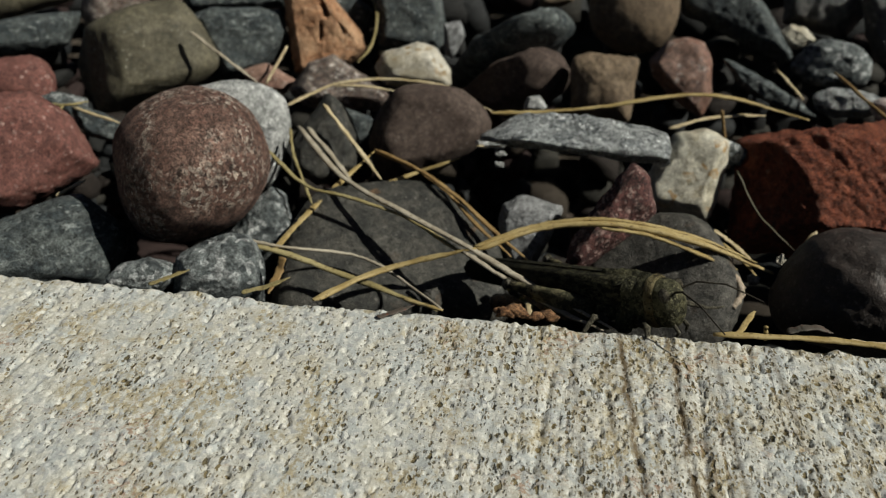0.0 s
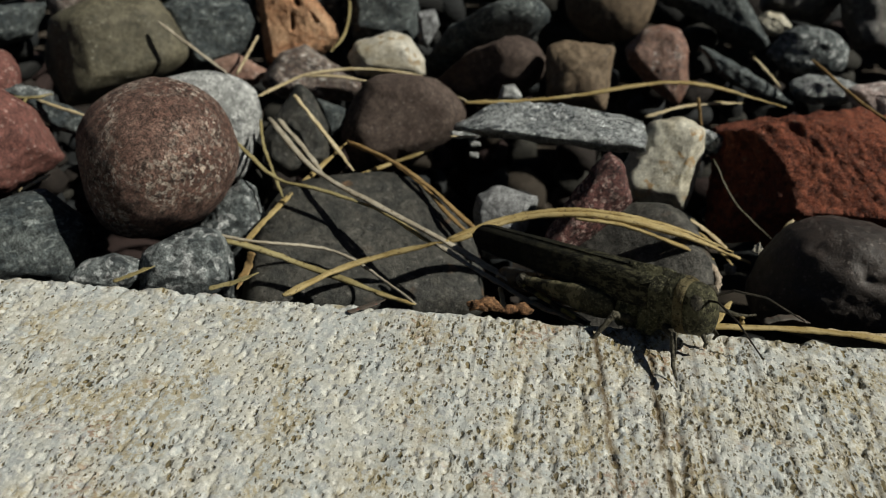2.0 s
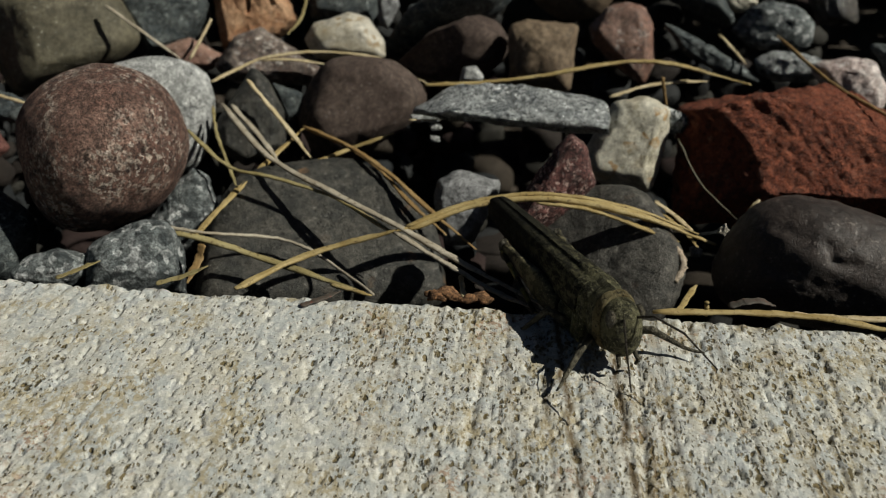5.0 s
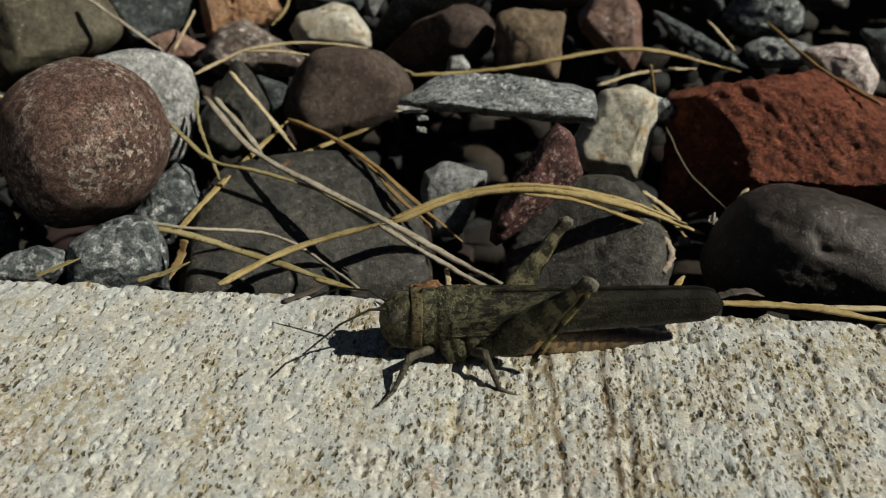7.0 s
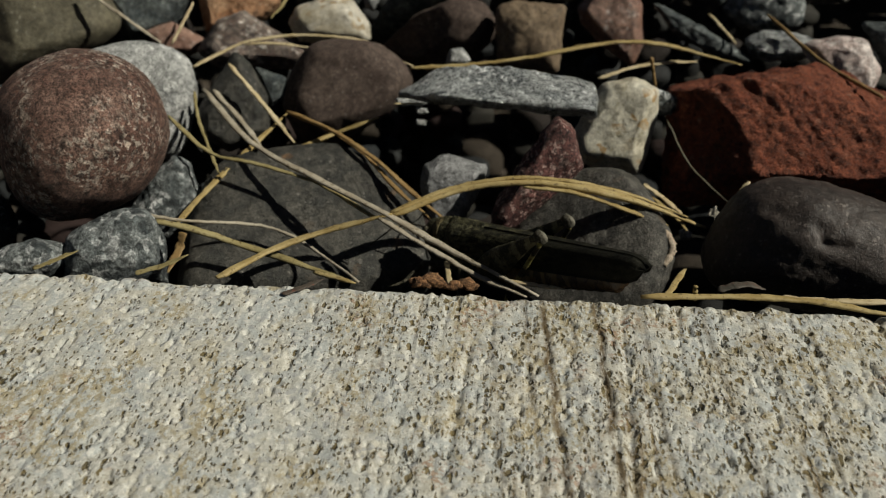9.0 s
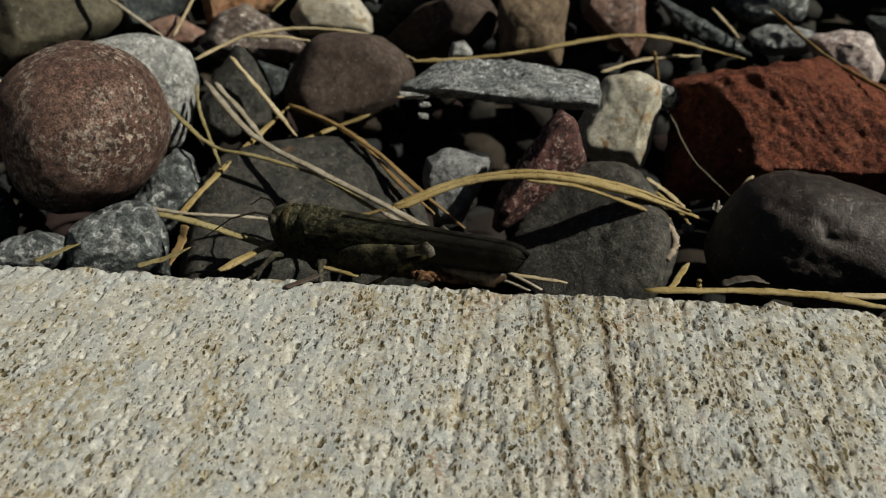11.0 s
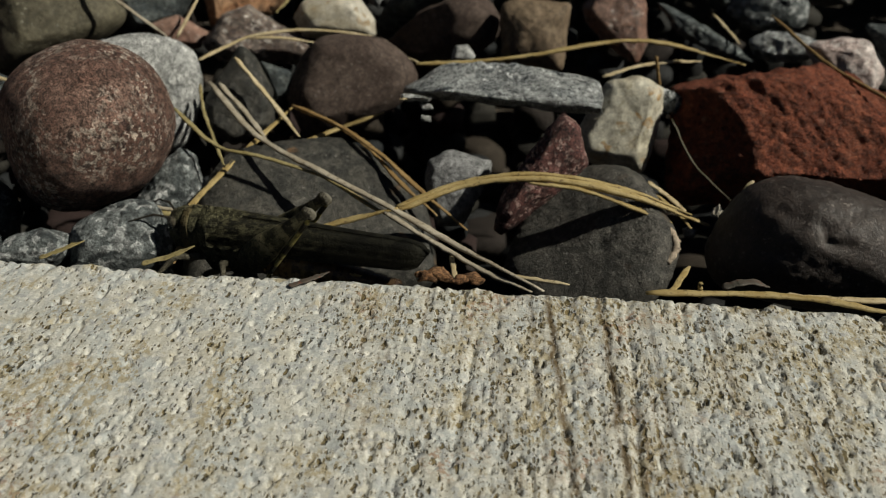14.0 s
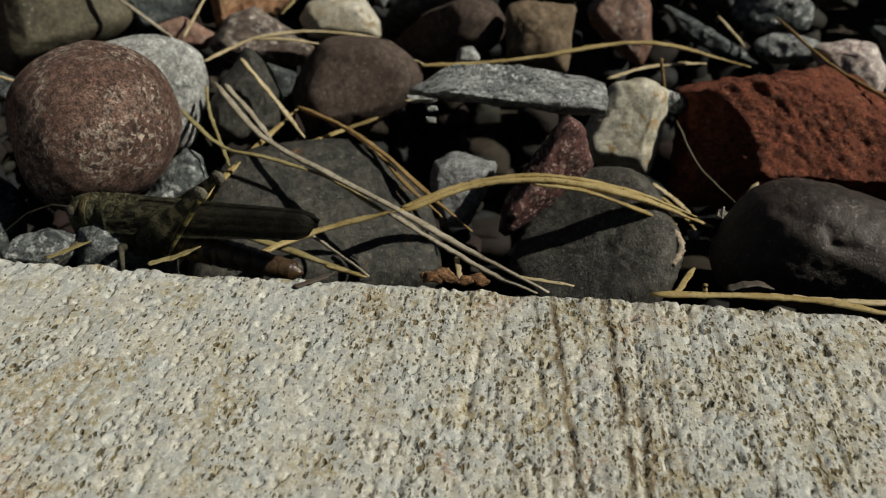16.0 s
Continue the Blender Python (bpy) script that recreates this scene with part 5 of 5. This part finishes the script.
        mesh_object("wing", np.array(verts) * TALL, faces, M_WING, body, "dark leathery folded forewing")
    for s in (-1, 1):
        limb("fore_leg", [(.66, s * .20, .26), (.92, s * .44, .34), (1.10, s * .74, .14), (1.19, s * .84, .11), (1.26, s * .92, .11)], [.055, .045, .024, .018, .011], M_LEG, body)
        limb("mid_leg", [(.20, s * .24, .24), (.12, s * .48, .40), (-.02, s * .74, .13), (-.12, s * .80, .11), (-.20, s * .84, .11)], [.055, .045, .024, .018, .011], M_LEG, body)
    legs = []
    for s in (-1, 1):
        # thigh built back from its hip, shin forward from the knee
        v, f = loft(between([(.10, -.02, .05, .07, 2.2), (.02, -.01, .075, .16, 2.3), (-.22, .0, .09, .20, 2.4), (-.42, .01, .088, .19, 2.4), (-.68, .02, .072, .14, 2.4), (-.95, .03, .055, .095, 2.3), (-1.18, .03, .048, .068, 2.2), (-1.30, .02, .066, .098, 2.2), (-1.385, .0, .03, .05, 2)], 4))
        v = rough_up(v, .008, 9)
        v[:, 2] += .012 * np.sin(v[:, 0] * 60 + np.abs(v[:, 2]) * 40) * (np.abs(v[:, 1]) > .03)
        leg = mesh_object("hind_leg", v * CM, f, M_FEMUR, body, "stout hind thigh with dark and pale bands")
        shin = limb("shin", [(0, 0, 0), (.14, s * .03, -.03), (1.14, s * .08, .0), (1.22, s * .10, -.02), (1.08, s * .14, -.04)], [.045, .034, .030, .026, .012], M_TIBIA, leg, "slim banded hind shin with a hooked foot")
        legs.append((s, leg, shin))
    return body, legs, belly


hopper, hind_legs, abdomen = grasshopper()

# soil crumbs by the slab edge
def crumbs(label, spots):
    rng = np.random.RandomState(4)
    ways, faces = ball(3)
    for x, y, z, r in spots:
        v = ways * r * (1.2, .9, .7)
        v = v * (1 + .35 * bumps(v, 16, x * 3) + .2 * bumps(v, 34, y))[:, None]
        ob = mesh_object("soil_crumb", v * CM, faces, M_SOIL)
        ob.location = (x * CM, y * CM, z * CM)
        tagged(ob, label, "soil crumb", "soil crumbs")


crumbs("crumbly reddish-brown soil crumb against the slab", [
    (0.82, 0.20, -0.02, 0.1),
    (0.93, 0.27, -0.02, 0.12),
    (1.04, 0.19, -0.02, 0.07),
    (1.24, 0.17, -0.02, 0.08),
    (1.36, 0.22, -0.02, 0.1),
    (1.45, 0.17, -0.02, 0.07),
    (1.15, 0.14, -0.02, 0.05),
    (0.72, 0.24, -0.02, 0.06),
])

# seconds, place in centimetres, heading, lift of the head
HOPS = [
    (0, 2.26, 0.88, -0.57, -35, 17),
    (0.2, 2.46, 0.73, -0.40, -36, 14),
    (0.4, 2.76, 0.49, -0.21, -34, 10),
    (0.7, 2.75, 0.30, -0.12, -36, 9),
    (1.5, 2.77, 0.17, -0.13, -37, 9),
    (2.5, 2.74, 0.27, -0.12, -38, 9),
    (3.5, 2.75, 0.18, -0.13, -37, 9),
    (4.2, 2.74, 0.23, -0.12, -38, 9),
    (6.3, 2.29, -0.87, -0.14, -122, 3),
    (6.5, 2.29, -0.82, -0.13, -123, 3),
    (6.65, 1.75, -0.89, -0.13, -161, 2),
    (7, 1.68, -0.88, -0.11, 189, 1.5),
    (7.1, 1.78, -0.27, -0.10, 142, -4),
    (7.2, 1.88, -0.18, -0.10, 136, -3),
    (7.45, 2.20, -0.22, -0.13, 121, -9),
    (7.6, 2.43, -0.06, -0.13, 98, -15),
    (7.8, 2.44, -0.00, -0.12, 98, -13),
    (8, 2.38, 0.14, -0.22, 101, -17),
    (8.2, 2.39, 0.67, -0.30, 101, -23),
    (8.35, 2.26, 1.44, -0.73, 111, -25),
    (8.5, 1.83, 1.54, -0.89, 136, -18),
    (9, 1.72, 1.53, -0.89, 140, -15),
    (9.2, 1.81, 1.43, -0.89, 141, -14),
    (11.3, -0.38, 0.98, -0.53, 157, -7),
    (12, -0.41, 1.02, -0.53, 156, -7),
    (13, -0.44, 1.06, -0.52, 158, -7),
    (13.4, -0.53, 0.91, -0.60, 158, -7),
    (13.6, -1.16, 0.87, -0.60, 162, -5),
    (14, -1.60, 0.91, -0.60, 163, -5),
    (14.2, -1.98, 0.86, -0.44, 162, -4),
    (14.5, -2.10, 1.00, -0.47, 163, -2),
    (14.8, -2.50, 1.22, -0.52, 165, -3),
    (15, -2.76, 1.08, -0.54, 165, -4),
    (15.4, -2.87, 1.09, -0.53, 167, -4),
    (16, -3.11, 1.09, -0.54, 167, -7),
]


def motions():
    walk(hopper, [(t, pose(x * CM, y * CM, z * CM, 0, -lift, turn)) for t, x, y, z, turn, lift in HOPS])
    # hind thighs: seconds, rise of the knee, spread
    folds = [(0, 15, 9), (0.3, 12, 3), (0.5, 32, 5), (0.75, 6, 5), (2.0, 2, 6), (4.2, 3, 6), (6.3, 23, 2), (6.55, 24, 2), (6.7, 42, 16), (7.0, 50, 24), (7.1, 40, 10), (7.2, 36, 3), (7.5, 31, 0), (8.0, 23, 2), (8.2, 34, 2), (8.4, 42, 0), (8.8, 46, 0), (9.2, 13, 0), (11.3, 15, -3), (11.6, 12, -3), (12.2, -5, -2), (13.2, -5, -2), (13.6, 41, -4), (14.0, 38, -4), (14.25, 22, -4), (14.6, 16, -4), (15.0, 34, 2), (15.5, 35, 3), (16.0, 37, -3)]
    for s, leg, shin in hind_legs:
        rows = []
        for t, rise, _ in folds:
            if 6.6 < t < 7.15 or t > 13.3:
                rows.append((t, pose(-1.33 * CM, 0, .01 * CM, 0, 15, 0)))
                continue
            knee = .35 + 1.34 * math.sin(radians(rise))
            rows.append((t, pose(-1.33 * CM, 0, .01 * CM, 0, math.degrees(math.asin(min(.97, knee / 1.24))) - rise, 0)))
        walk(shin, rows)
        walk(leg, [(t, pose(-.12 * CM, s * .28 * CM, .35 * CM, 0, rise, -s * spread)) for t, rise, spread in folds])
    # droop and swing of the abdomen under the wings
    droops = [(0, 5, 0), (6.3, 5, 0), (6.65, 6, 0), (7.0, 7, 2), (7.2, 12, 4), (7.5, 21, 6), (8.0, 25, 8), (8.2, 27, 6), (8.4, -5, 0), (9.2, -5, 0), (13.4, 4, 0), (14.4, 7, 0), (14.8, 9, 0), (16.0, 10, 0)]
    walk(abdomen, [(t, pose(-.2 * CM, 0, .38 * CM, 0, -droop, swing)) for t, droop, swing in droops])


motions()
